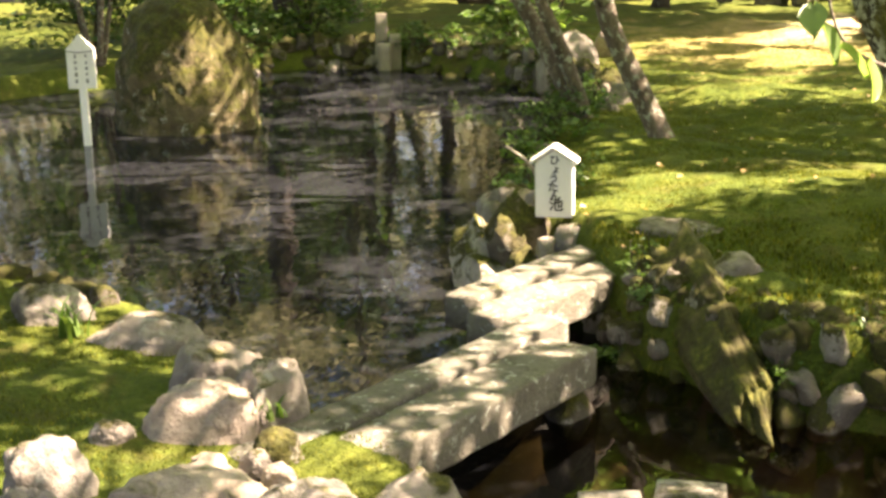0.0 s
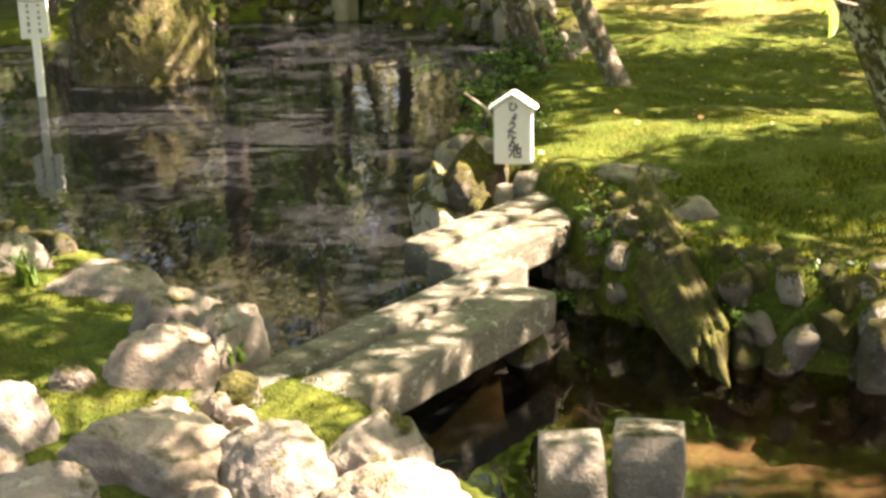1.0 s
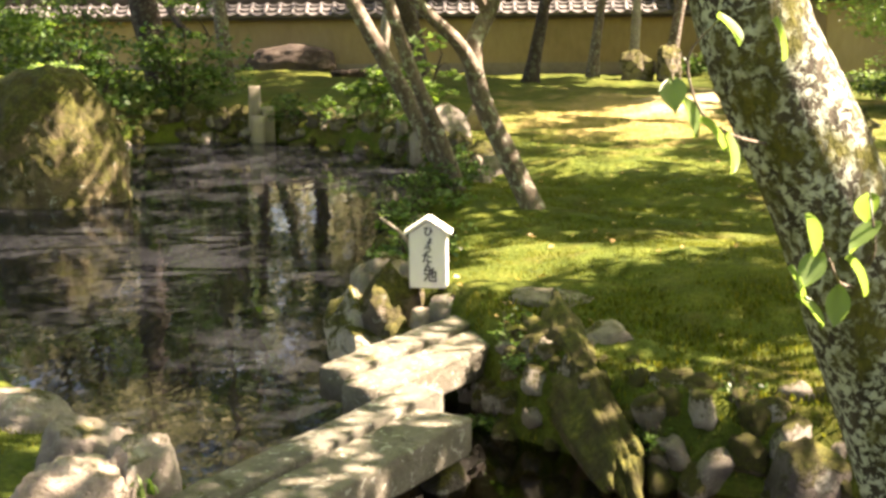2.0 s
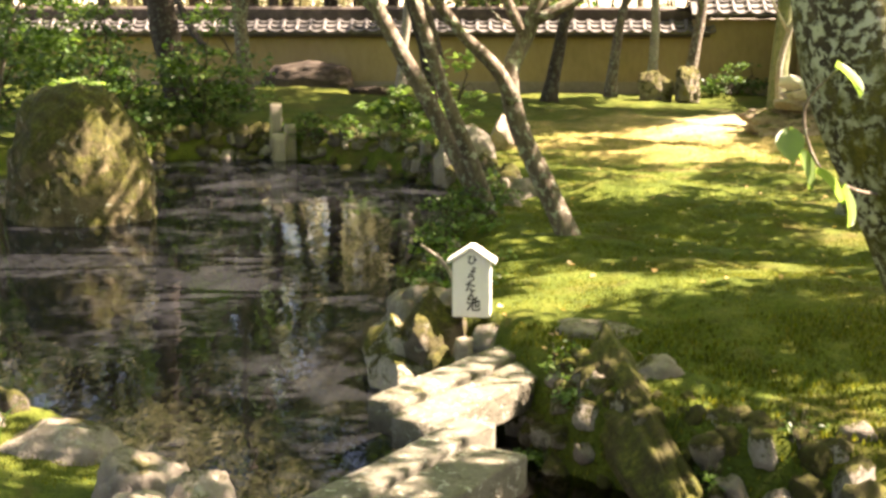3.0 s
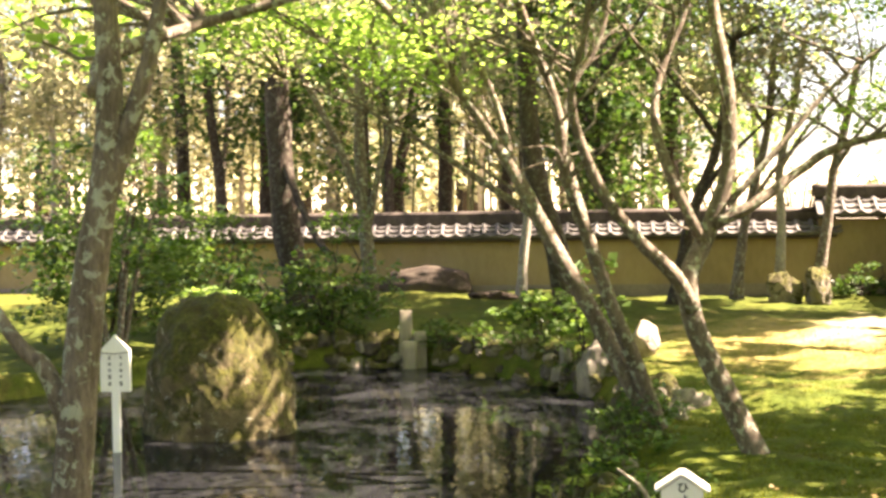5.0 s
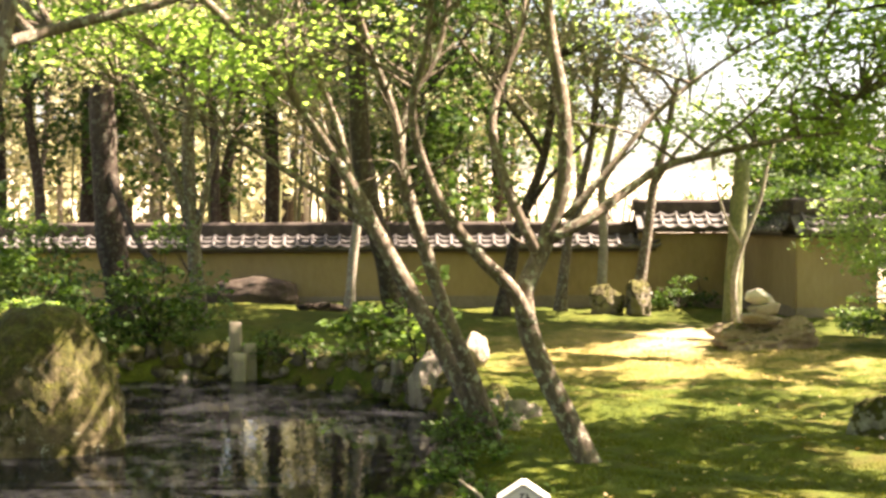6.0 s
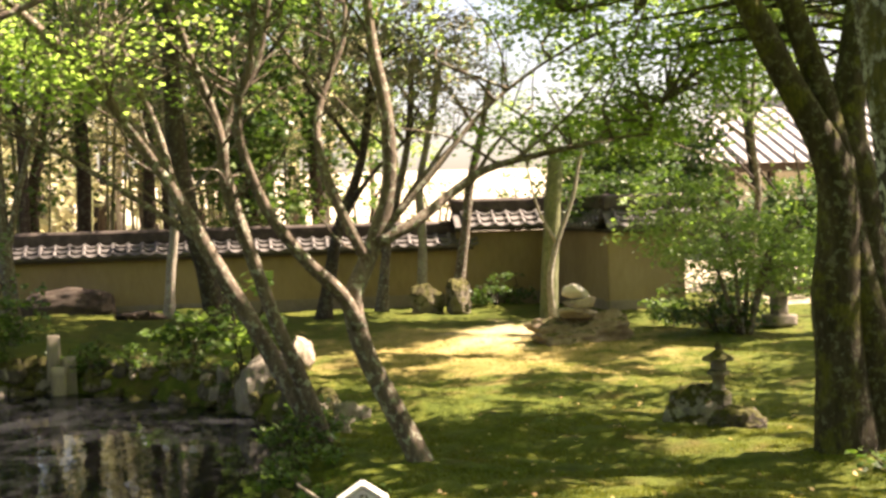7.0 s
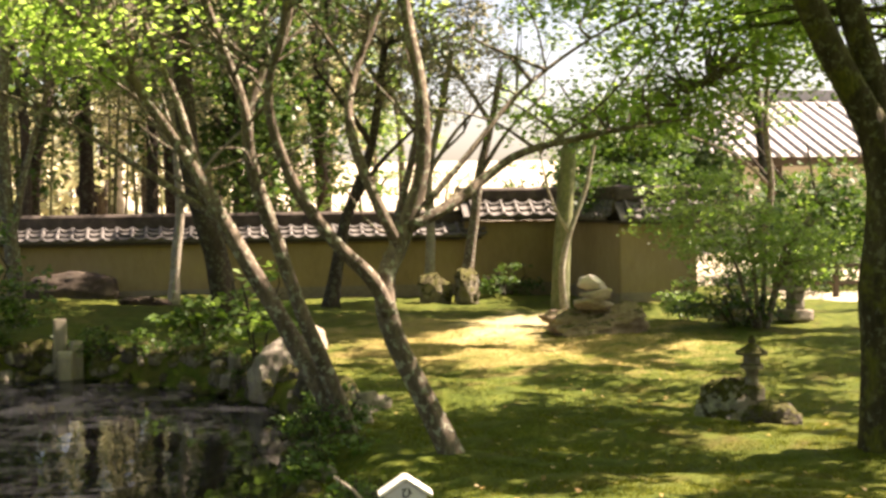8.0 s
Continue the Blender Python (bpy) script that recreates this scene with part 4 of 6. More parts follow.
# ---- stone posts ----
def stone_post(at, sx, sy, h, seed, rz, label, mat, group):
    ob = new("stone_post", box_mesh("stone_post", sx, sy, h, mat, 0.012, 0.012, 5, seed, False))
    ob.matrix_basis = pose(*at, random.Random(seed).uniform(-2, 2), random.Random(seed + 1).uniform(-2, 2), rz)
    return tagged(ob, label, "post", group)


stone_post((0.785, 3.04, -0.62), 0.185, 0.15, 0.66, 3, 4, "square cut stone post standing in the stream", M_STONE_CUT, "near stone posts")
stone_post((0.985, 3.07, -0.62), 0.20, 0.16, 0.68, 4, -6, "square cut stone post standing in the stream", M_STONE_CUT, "near stone posts")
stone_post((-2.14, 17.32, -0.55), 0.16, 0.15, 0.95, 5, 8, "tall grey post at the pond's far edge", M_WOOD_GREY, "far posts")
stone_post((-2.03, 17.0, -0.55), 0.18, 0.16, 0.58, 6, 0, "short grey post at the pond's far edge", M_WOOD_GREY, "far posts")
stone_post((-1.90, 17.08, -0.55), 0.15, 0.15, 0.70, 7, 12, "short grey post at the pond's far edge", M_WOOD_GREY, "far posts")


# ---- signs ----
def extrude_outline(name, pts, depth, mat, bevel=0.004):
    bm = bmesh.new()
    f = bm.faces.new([bm.verts.new((x, -depth / 2, z)) for x, z in pts])
    r = bmesh.ops.extrude_face_region(bm, geom=[f])
    for v in r["geom"]:
        if isinstance(v, bmesh.types.BMVert):
            v.co.y += depth
    bmesh.ops.recalc_face_normals(bm, faces=bm.faces)
    if bevel:
        bmesh.ops.bevel(bm, geom=bm.edges[:], offset=bevel, segments=2, affect="EDGES")
    return bm_mesh(name, bm, mat)


def glyph(char, size, mat):
    cu = bpy.data.curves.new("letter", "FONT")
    cu.body = char
    cu.size = size
    cu.align_x = "CENTER"
    cu.align_y = "CENTER"
    cu.extrude = 0.0006
    cu.offset = 0.0012
    cu.materials.append(mat)
    return cu


def pond_sign():
    ob = thing("name_sign", "white wooden name board with a small gabled cap", "sign", (0.507, 6.56, 0.06), rz=-5)
    h, w = 0.292, 0.099
    board = part("board", extrude_outline("board", [(-w, 0), (w, 0), (w, h), (0, h + 0.066), (-w, h)], 0.09, M_WHITE), ob, "white painted board")
    for s in (-1, 1):
        part("cap_board", box_mesh("cap_board", 0.150, 0.12, 0.016, M_WHITE, 0.004), ob, "white cap board", pose(s * 0.062, 0, h + 0.040, 0, s * 33.7, 0))
    for i, (c, sz) in enumerate(zip("ひょうたん池", (0.054, 0.046, 0.050, 0.058, 0.060, 0.076))):
        part("letter", glyph(c, sz, M_INK), board, "brushed black character", pose((0.004, 0.012, 0, -0.004, 0.006, 0.012)[i], -0.0475, 0.303 - 0.0475 * i, 90, 0, 0))


pond_sign()


def small_sign():
    ob = thing("notice_sign", "white notice board on a thin post in the pond", "sign", (-3.81, 11.09, -0.7), rz=4)
    part("post", box_mesh("post", 0.065, 0.05, 0.98, M_WHITE, 0.006, 0, 0, 0, False), ob, "pale thin post")
    board = part("board", extrude_outline("board", [(-.125, 0.9), (.125, 0.9), (.125, 1.25), (0, 1.38), (-.125, 1.25)], 0.045, M_WHITE), ob, "white pointed board")
    rng = random.Random(4)
    for c in range(2):
        for r in range(5):
            part("text_bar", box_mesh("text_bar", rng.uniform(0.014, 0.026), 0.002, rng.uniform(0.024, 0.042), M_INK_GREY, 0), board, "faded mark", pose(0.05 - c * 0.095, -0.0245, 1.195 - r * 0.054 - rng.uniform(0, .012), 0, rng.uniform(-14, 14), 0))
    v, f = tube([(-.13, -.03, 1.235), (0, -.034, 1.222), (.13, -.03, 1.235)], 0.004, 0.004, 5, 0, 0, 0, 3)
    part("wire", mesh_from("wire", v, f, M_WIRE), board, "dark wire")


small_sign()


# ---- stone lantern ----
def lantern():
    ob = thing("stone_lantern", "small weathered stone lantern on a mossy rock", "lantern", (3.86, 10.35, 0.20))
    ob.scale = (1.1, 1.1, 1.05)

    def ringed(name, prof, label=""):
        bm = bmesh.new()
        rings = []
        for r, z in prof:
            rings.append([bm.verts.new((r * math.cos(2 * math.pi * k / 8), r * math.sin(2 * math.pi * k / 8), z)) for k in range(8)])
        for a, b in zip(rings, rings[1:]):
            for k in range(8):
                bm.faces.new((a[k], a[(k + 1) % 8], b[(k + 1) % 8], b[k]))
        bm.faces.new(rings[0][::-1])
        bm.faces.new(rings[-1])
        part(name, bm_mesh(name, bm, M_ROCK_MOSSY), ob, label)

    ringed("base", [(0.10, -0.05), (0.10, 0.03), (0.06, 0.06)])
    ringed("shaft", [(0.055, 0.055), (0.045, 0.14), (0.06, 0.18)])
    ringed("fire_box", [(0.085, 0.18), (0.09, 0.21), (0.065, 0.22), (0.065, 0.29)])
    ringed("cap", [(0.12, 0.285), (0.125, 0.305), (0.05, 0.35), (0.02, 0.375)])
    ringed("finial", [(0.02, 0.375), (0.032, 0.395), (0.005, 0.43)])


lantern()

def tall_lantern():
    """A square garden lantern of pale stone with a gabled cap."""
    ob = thing("garden_lantern", "pale square stone lantern with a gabled cap", "lantern", (8.25, 19.0, -0.05), rz=12)
    ob.scale = (0.85, 0.85, 0.85)
    part("plinth", box_mesh("plinth", 0.46, 0.46, 0.20, M_ROCK, 0.02, 0.008, 4, 1, False), ob)
    part("shaft", box_mesh("shaft", 0.24, 0.24, 0.34, M_ROCK, 0.02, 0.006, 4, 2, False), ob, "", pose(0, 0, 0.19))
    part("fire_box", box_mesh("fire_box", 0.40, 0.40, 0.30, M_ROCK_WHITE, 0.02, 0.006, 4, 3, False), ob, "", pose(0, 0, 0.52))
    # black panels on the solid box paint the shade of its openings
    for s in (-1, 1):
        part("window", box_mesh("window", 0.13, 0.02, 0.15, M_INK, 0.004), ob, "black panel for a shaded opening", pose(s * 0.085, -0.205, 0.68))
    bm = bmesh.new()
    w, d, h = 0.36, 0.32, 0.24
    lower = [bm.verts.new(c) for c in ((-w, -d, 0), (w, -d, 0), (w, d, 0), (-w, d, 0))]
    upper = [bm.verts.new(c) for c in ((-w, -d, 0.05), (w, -d, 0.05), (w, d, 0.05), (-w, d, 0.05))]
    top = [bm.verts.new(c) for c in ((-0.18, 0, h), (0.18, 0, h))]
    bm.faces.new(lower[::-1])
    for k in range(4):
        bm.faces.new((lower[k], lower[(k + 1) % 4], upper[(k + 1) % 4], upper[k]))
    bm.faces.new((upper[0], upper[1], top[1], top[0]))
    bm.faces.new((upper[2], upper[3], top[0], top[1]))
    bm.faces.new((upper[1], upper[2], top[1]))
    bm.faces.new((upper[3], upper[0], top[0]))
    bmesh.ops.bevel(bm, geom=bm.edges[:], offset=0.012, segments=2, affect="EDGES")
    part("cap", bm_mesh("cap", bm, M_ROCK_WHITE), ob, "gabled stone cap", pose(0, 0, 0.80))


tall_lantern()

# ---- trees ----
# where the sun comes through the leaf roof: a sunlit place, its height and its size
SUNLIT = [(0.39, 5.6, 0, 0.22), (0.73, 5.5, 0, 0.16), (0.0, 3.38, 0, 0.01), (-1.29, 4.79, 0.05, 0.06), (-0.32, 3.62, 0.1, 0.01), (-0.58, 3.62, 0.08, 0.01), (-0.37, 2.96, 0.08, 0.06), (1.05, 3.1, 0.05, -0.02), (0.18, 6.69, 0.2, 0.15), (0.86, 7.22, 0.05, 0.12), (2.09, 7.55, 0.05, 0.08), (1.33, 4.46, -0.2, -0.06), (0.24, 2.97, 0.05, -0.04), (-0.76, 3.06, 0.1, -0.04), (0.53, 4.79, 0, -0.04), (5.83, 14.95, 0, 0.25), (6.0, 14.28, 0, 0.25), (2.18, 8.15, 0, 0.1), (4.43, 10.46, 0, 0.15), (2.35, 12.38, 0, 0.1), (3.07, 12.25, 0, 0.08), (3.2, 15.4, 0, 0.6), (3.45, 17.9, 0, 0.8), (4.4, 20.2, 0, 0.9), (2.07, 17.8, 0, 0.3), (-2.45, 11.8, 0.35, 0.2), (0.85, 15.9, 0.25, 0.2), (-0.21, 10.36, 1.55, 0.15), (-0.42, 10.44, 1.96, 0.15), (-0.71, 10.51, 2.42, 0.15), (0.1, 10.02, 1.54, 0.15), (-0.05, 9.98, 2.0, 0.2), (-0.09, 9.94, 2.4, 0.2), (-0.25, 9.89, 2.86, 0.15), (0.18, 8.75, 1.82, 0.12), (0.03, 8.7, 2.22, 0.15), (0.68, 8.98, 1.81, 0.08), (-0.8, 24.5, 1.2, 0.25), (5.3, 21.2, 0.7, 0.15), (1.45, 2.6, 1.5, 0.15), (0.95, 8.95, 1.75, 0.05), (0.8, 8.95, 0.85, 0.0)]
SUNLIT += [(-0.6, 10.2, 3.0, 0.35), (-1.8, 10.6, 3.0, 0.3), (0.3, 10.4, 2.9, 0.35), (0.9, 9.2, 2.8, 0.25), (1.45, 2.6, 1.2, 0.1)]
_q = random.Random(17)
SUNLIT += [(_q.uniform(0.8, 6.5), _q.uniform(6.0, 17.0), 0.0, _q.uniform(-0.08, 0.10)) for _ in range(60)]
SUNLIT += [(_q.uniform(0.9, 4.2), _q.uniform(5.2, 10.5), 0.0, _q.uniform(-0.14, 0.0)) for _ in range(18)]


def sunlit(p, room):
    """True where a leaf spray at p would shade one of the sunlit places."""
    for x, y, z, r in SUNLIT:
        k = (p[2] - z) / SUN_DIR.z
        if k > 0.4 and math.hypot(p[0] - x - SUN_DIR.x * k, p[1] - y - SUN_DIR.y * k) < r + room:
            return True
    return False


def open_gaps(tips):
    """Leaves out the sprays that hang where the sun comes through."""
    return [t for t in tips if not sunlit(t, 0.32)]


def canopy(seed, x0, x1, y0, y1, z0, z1, density):
    """Spray centres of a high, closed leaf roof with a few gaps."""
    rng = np.random.default_rng(seed)
    out = []
    for _ in range(int((x1 - x0) * (y1 - y0) * density * 1.05)):
        x, y, z = rng.uniform(x0, x1), rng.uniform(y0, y1), rng.uniform(z0, z1)
        z = max(z, 2.6 + 0.17 * y)
        if not sunlit((x, y, z), 0.30):
            out.append(np.array((x, y, z)))
    return out


T1A = [(0.64, 10.15, -0.25), (0.62, 10.15, -0.02), (0.39, 10.22, 0.46), (0.11, 10.29, 0.98), (-0.21, 10.36, 1.55), (-0.42, 10.44, 1.96), (-0.71, 10.51, 2.42), (-1.1, 10.58, 2.95), (-1.55, 10.65, 3.39), (-2.04, 10.8, 3.9)]
T1B = [(0.68, 10.12, -0.2), (0.62, 10.12, 0.1), (0.47, 10.11, 0.51), (0.27, 10.06, 1.03), (0.1, 10.02, 1.54), (-0.05, 9.98, 2.0), (-0.09, 9.94, 2.4), (-0.25, 9.89, 2.86), (-0.41, 9.85, 3.35), (-0.54, 9.8, 4.0)]
T1C = [(0.08, 10.04, 1.6), (0.0, 10.25, 1.9), (-0.06, 10.45, 2.29), (0.02, 10.5, 2.63), (0.19, 10.55, 2.89), (0.29, 10.6, 3.2), (0.41, 10.7, 4.0)]
T1D = [(-0.42, 10.44, 1.96), (-0.56, 10.5, 2.5), (-0.79, 10.55, 3.1), (-0.89, 10.6, 3.8)]
T1E = [(-0.24, 10.37, 1.6), (-0.89, 10.5, 2.05), (-1.54, 10.6, 2.45), (-2.24, 10.7, 2.75)]
rng = np.random.default_rng(11)
tips1 = [p for c, r, n in (((-1.2, 10.6, 4.2), (1.8, 1.5, 0.7), 36), ((-0.2, 10.0, 3.9), (1.6, 1.4, 0.6), 30), ((-2.4, 10.8, 3.4), (0.9, 1.0, 0.5), 12), ((-1.2, 10.6, 3.0), (1.4, 0.8, 0.3), 13), ((0.3, 10.5, 2.95), (0.9, 0.8, 0.3), 12)) for p in blob_tips(rng, n, c, r)]
LIMBS1 = [(T1A, 0.085, 0.028), (T1B, 0.070, 0.022), (T1C, 0.055, 0.018), (T1D, 0.035, 0.012), (T1E, 0.03, 0.01)]
tree("maple_tree", "multi-stemmed maple leaning over the pond's bank", LIMBS1 + side_limbs(5, LIMBS1, 9, 0.8, 0.013),
     M_BARK_MAPLE, M_LEAF_MAPLE, open_gaps(tips1), 170, 0.50, 0.048, 21, "star", high=canopy(31, -4.5, 1.4, 7, 19.2, 4.2, 5.2, 2.8))

T2A = [(1.23, 8.9, -0.12), (1.19, 8.9, 0.04), (1.01, 8.93, 0.43), (0.81, 8.95, 0.85), (0.75, 8.97, 1.2), (0.88, 9.0, 1.51), (1.02, 9.03, 1.95), (1.02, 9.05, 2.45), (0.95, 9.07, 2.87), (0.92, 9.1, 3.22), (0.85, 9.1, 4.0)]
T2B = [(0.78, 8.92, 1.02), (0.65, 8.85, 1.25), (0.42, 8.8, 1.48), (0.18, 8.75, 1.82), (0.03, 8.7, 2.22), (0.02, 8.65, 2.5), (0.1, 8.6, 2.78), (0.15, 8.5, 3.3)]
T2C = [(0.85, 8.97, 1.45), (0.68, 8.98, 1.81), (0.57, 9.06, 2.15), (0.56, 9.14, 2.42), (0.65, 9.22, 2.7), (0.78, 9.3, 3.02), (0.8, 9.5, 3.5)]
T2D = [(0.92, 8.97, 1.57), (1.22, 9.03, 1.72), (1.48, 9.17, 1.9), (1.76, 9.3, 2.06), (2.21, 9.43, 2.17), (2.67, 9.57, 2.26), (3.11, 9.7, 2.32)]
T2E = [(1.02, 8.98, 1.7), (1.35, 9.05, 2.06), (1.71, 9.2, 2.45), (2.16, 9.35, 2.78), (2.63, 9.5, 3.04)]
rng = np.random.default_rng(12)
tips2 = [p for c, r, n in (((0.9, 9.2, 4.2), (1.6, 1.4, 0.6), 26), ((3.35, 9.8, 2.75), (0.9, 0.9, 0.45), 34), ((3.3, 9.9, 3.6), (1.2, 1.2, 0.5), 22), ((0.1, 8.6, 3.4), (0.9, 0.8, 0.4), 12), ((2.75, 9.9, 2.35), (0.7, 0.8, 0.16), 10)) for p in blob_tips(rng, n, c, r)]
LIMBS2 = [(T2A, 0.090, 0.028), (T2B, 0.055, 0.016), (T2C, 0.042, 0.014), (T2D, 0.045, 0.012), (T2E, 0.025, 0.008)]
tree("maple_tree", "slender maple with a bent trunk on the lawn", LIMBS2 + side_limbs(6, LIMBS2, 7, 0.8, 0.013),
     M_BARK_MAPLE, M_LEAF_MAPLE, open_gaps(tips2), 170, 0.48, 0.046, 22, "star", high=canopy(32, 0.6, 2.8, 7, 18, 4.0, 6.4, 3.2))

TR1 = [(4.02, 8.4, -0.2), (3.97, 8.4, 0.46), (3.94, 8.4, 1.14), (3.97, 8.4, 1.6), (3.92, 8.4, 2.05), (3.65, 8.4, 2.54), (3.35, 8.4, 3.11), (3.0, 8.5, 3.9)]
TR2 = [(4.22, 8.5, -0.2), (4.2, 8.42, 0.83), (4.09, 8.44, 1.4), (4.03, 8.46, 1.86), (3.91, 8.48, 2.47), (3.71, 8.5, 3.12), (3.6, 8.6, 4.0)]
TR3 = [(4.28, 8.4, -0.2), (4.26, 8.46, 0.97), (4.17, 8.52, 1.86), (4.12, 8.58, 2.29), (4.23, 8.64, 2.76), (4.33, 8.7, 3.15), (4.6, 8.8, 4.0)]
rng = np.random.default_rng(13)
tips3 = [p for c, r, n in (((3.6, 8.8, 4.4), (1.7, 1.6, 0.7), 34), ((3.4, 10.6, 3.3), (1.2, 1.1, 0.5), 28), ((4.9, 10.5, 3.3), (1.1, 1.2, 0.7), 22), ((5.6, 8.5, 4.2), (1.3, 1.4, 0.8), 18)) for p in blob_tips(rng, n, c, r)]
tree("old_tree", "thick mossy old tree forking into three limbs", [(TR1, 0.20, 0.06), (TR2, 0.17, 0.06), (TR3, 0.19, 0.07)], M_BARK_MOSSY, M_LEAF_MAPLE, open_gaps(tips3), 160, 0.48, 0.048, 23, "star", high=canopy(33, 2.8, 6.8, 5.5, 17, 4.0, 6.2, 3.3), flare=0.35, sides=14)

NEARP = [(2.09, 2.62, -0.35), (1.93, 2.6, 0.1), (1.79, 2.6, 0.46), (1.71, 2.6, 0.68), (1.56, 2.6, 1.08), (1.45, 2.6, 1.33), (1.36, 2.6, 1.56), (1.28, 2.6, 2.0), (1.2, 2.7, 2.8), (1.1, 2.8, 3.6)]
NEARQ = [(1.31, 2.6, 1.95), (1.48, 2.62, 2.2), (1.8, 2.7, 2.4), (2.0, 2.8, 3.2)]
rng = np.random.default_rng(14)
tipsn = [p for c, r, n in (((0.9, 2.9, 4.6), (2.2, 1.9, 0.6), 40), ((2.4, 3.2, 4.4), (1.6, 1.6, 0.6), 24)) for p in blob_tips(rng, n, c, r)]
near_tree = tree("lichened_tree", "leaning tree trunk spotted with lichen and moss", [(NEARP, 0.168, 0.10), (NEARQ, 0.09, 0.05)], M_BARK_LICHEN, M_LEAF_MAPLE, open_gaps(tipsn), 80, 0.46, 0.08, 24, "star", high=canopy(34, -1.5, 4.8, 2.0, 6.5, 3.9, 5.0, 2.3) + canopy(134, 1.0, 3.3, 4.0, 7.2, 4.0, 4.9, 4.6), flare=0.2, sides=18)

LEFTP = [(-1.85, 4.6, -0.1), (-1.77, 4.6, 0.3), (-1.72, 4.6, 0.69), (-1.68, 4.6, 1.09), (-1.63, 4.6, 1.47), (-1.57, 4.6, 1.82), (-1.55, 4.6, 2.05), (-1.56, 4.6, 2.4), (-1.6, 4.6, 3.4)]
LEFTB = [(-1.58, 4.6, 1.72), (-1.49, 4.6, 1.97), (-1.42, 4.6, 2.18), (-1.36, 4.65, 2.5), (-1.2, 4.8, 3.2)]
LEFTC = [(-1.71, 4.6, 0.95), (-1.80, 4.6, 1.16), (-1.92, 4.6, 1.28), (-2.3, 4.7, 1.8)]
LEFTD = [(-1.60, 4.6, 2.1), (-1.66, 4.9, 2.26), (-1.47, 5.28, 2.4), (-1.23, 5.35, 2.48), (-0.96, 5.42, 2.56), (-0.73, 5.5, 2.68)]
rng = np.random.default_rng(15)
tipsl = [p for c, r, n in (((-1.6, 5.0, 4.0), (1.7, 1.6, 0.5), 26), ((-2.6, 6.2, 2.9), (0.8, 0.8, 0.6), 14)) for p in blob_tips(rng, n, c, r)]
tree("maple_tree", "slim pale-barked maple on the near bank", [(LEFTP, 0.082, 0.035), (LEFTB, 0.042, 0.015), (LEFTC, 0.04, 0.015), (LEFTD, 0.03, 0.012)], M_BARK_MAPLE, M_LEAF_MAPLE, open_gaps(tipsl), 55, 0.45, 0.075, 25, "star", flare=0.2)

# maples at the garden's edge, whose crowns shade the lawn
SHADE = [(9.3, 9.5, (5.3, 11.7, 6.3, 12.7), 4.2), (10.8, 15.5, (6.6, 13.2, 12.3, 18.7), 2.9), (12.0, 20.5, (4.2, 12.8, 16.0, 23.7), 2.9), (7.6, 3.4, (4.3, 8.6, 0.8, 7.4), 4.2)]
for k, (x, y, (x0, x1, y0, y1), dense) in enumerate(SHADE):
    pts = [(x, y, -0.1), (x - 0.1, y, 1.2), (x + 0.1, y + 0.1, 2.4), (x - 0.1, y, 3.6), (x, y, 5.0)]
    limbs = [(pts, 0.16, 0.07)] + [([pts[2], (x + 1.0 * math.cos(a), y + 1.0 * math.sin(a), 3.4), (x + 2.3 * math.cos(a), y + 2.3 * math.sin(a), 4.5)], 0.07, 0.025) for a in (0.4, 2.3, 3.6, 5.2)]
    tree("maple_tree", "maple at the garden's edge shading the lawn", limbs, M_BARK_MOSSY, M_LEAF_MAPLE, [], 0, 0.46, 0.09, 85 + k, "star", high=canopy(90 + k, x0, x1, y0, y1, 4.0, 5.8, dense))

# trees before the wall
DARK = [(0.05, 20.0, -0.1), (-0.07, 20.0, 0.36), (-0.21, 20.0, 1.12), (-0.43, 20.0, 1.87), (-0.55, 20.0, 2.54), (-0.6, 20.0, 3.36), (-0.63, 20.0, 4.35), (-0.64, 20.0, 5.33), (-0.6, 20, 7)]
rng = np.random.default_rng(16)
tree("dark_tree", "dark evergreen trunk behind the maples", [(DARK, 0.21, 0.10)], M_BARK_DARK, M_LEAF_DARK, blob_tips(rng, 34, (-0.6, 20.4, 5.9), (1.9, 1.7, 1.5)), 70, 0.5, 0.10, 26, high=canopy(35, -1.0, 8.0, 18.6, 25.5, 6.0, 7.2, 6.0) + canopy(135, 0.5, 5.4, 17.2, 23.0, 5.5, 6.3, 2.8) + canopy(137, 1.6, 6.0, 18.3, 26.0, 6.0, 7.0, 5.0) + canopy(136, 0.0, 5.0, 25.5, 28.0, 6.8, 7.4, 2.2))
BOUGH = [(-4.72, 22.0, 2.7), (-4.4, 21.6, 1.95), (-3.95, 21.1, 1.22), (-3.6, 20.7, 0.96), (-3.35, 20.5, 0.97)]
DARKL = [(-4.3, 22.0, -0.1), (-4.37, 22.0, 0.04), (-4.55, 22.0, 0.69), (-4.67, 22.0, 1.63), (-4.75, 22.0, 2.74), (-4.78, 22.0, 3.84), (-4.78, 22.0, 4.94), (-4.8, 22, 7.5)]
tree("dark_tree", "thick dark trunk standing before the wall", [(DARKL, 0.27, 0.17), (BOUGH, 0.075, 0.035)], M_BARK_DARK, M_LEAF_WOOD, blob_tips(rng, 30, (-4.8, 22, 6.2), (2.4, 2.0, 1.6)), 70, 0.55, 0.11, 27)
GREY = [(-2.9, 20.0, -0.1), (-2.94, 20.0, 0.19), (-3.01, 20.0, 1.11), (-3.08, 20.0, 2.04), (-3.11, 20.0, 2.88), (-3.06, 20.0, 3.79), (-3.0, 20, 5)]
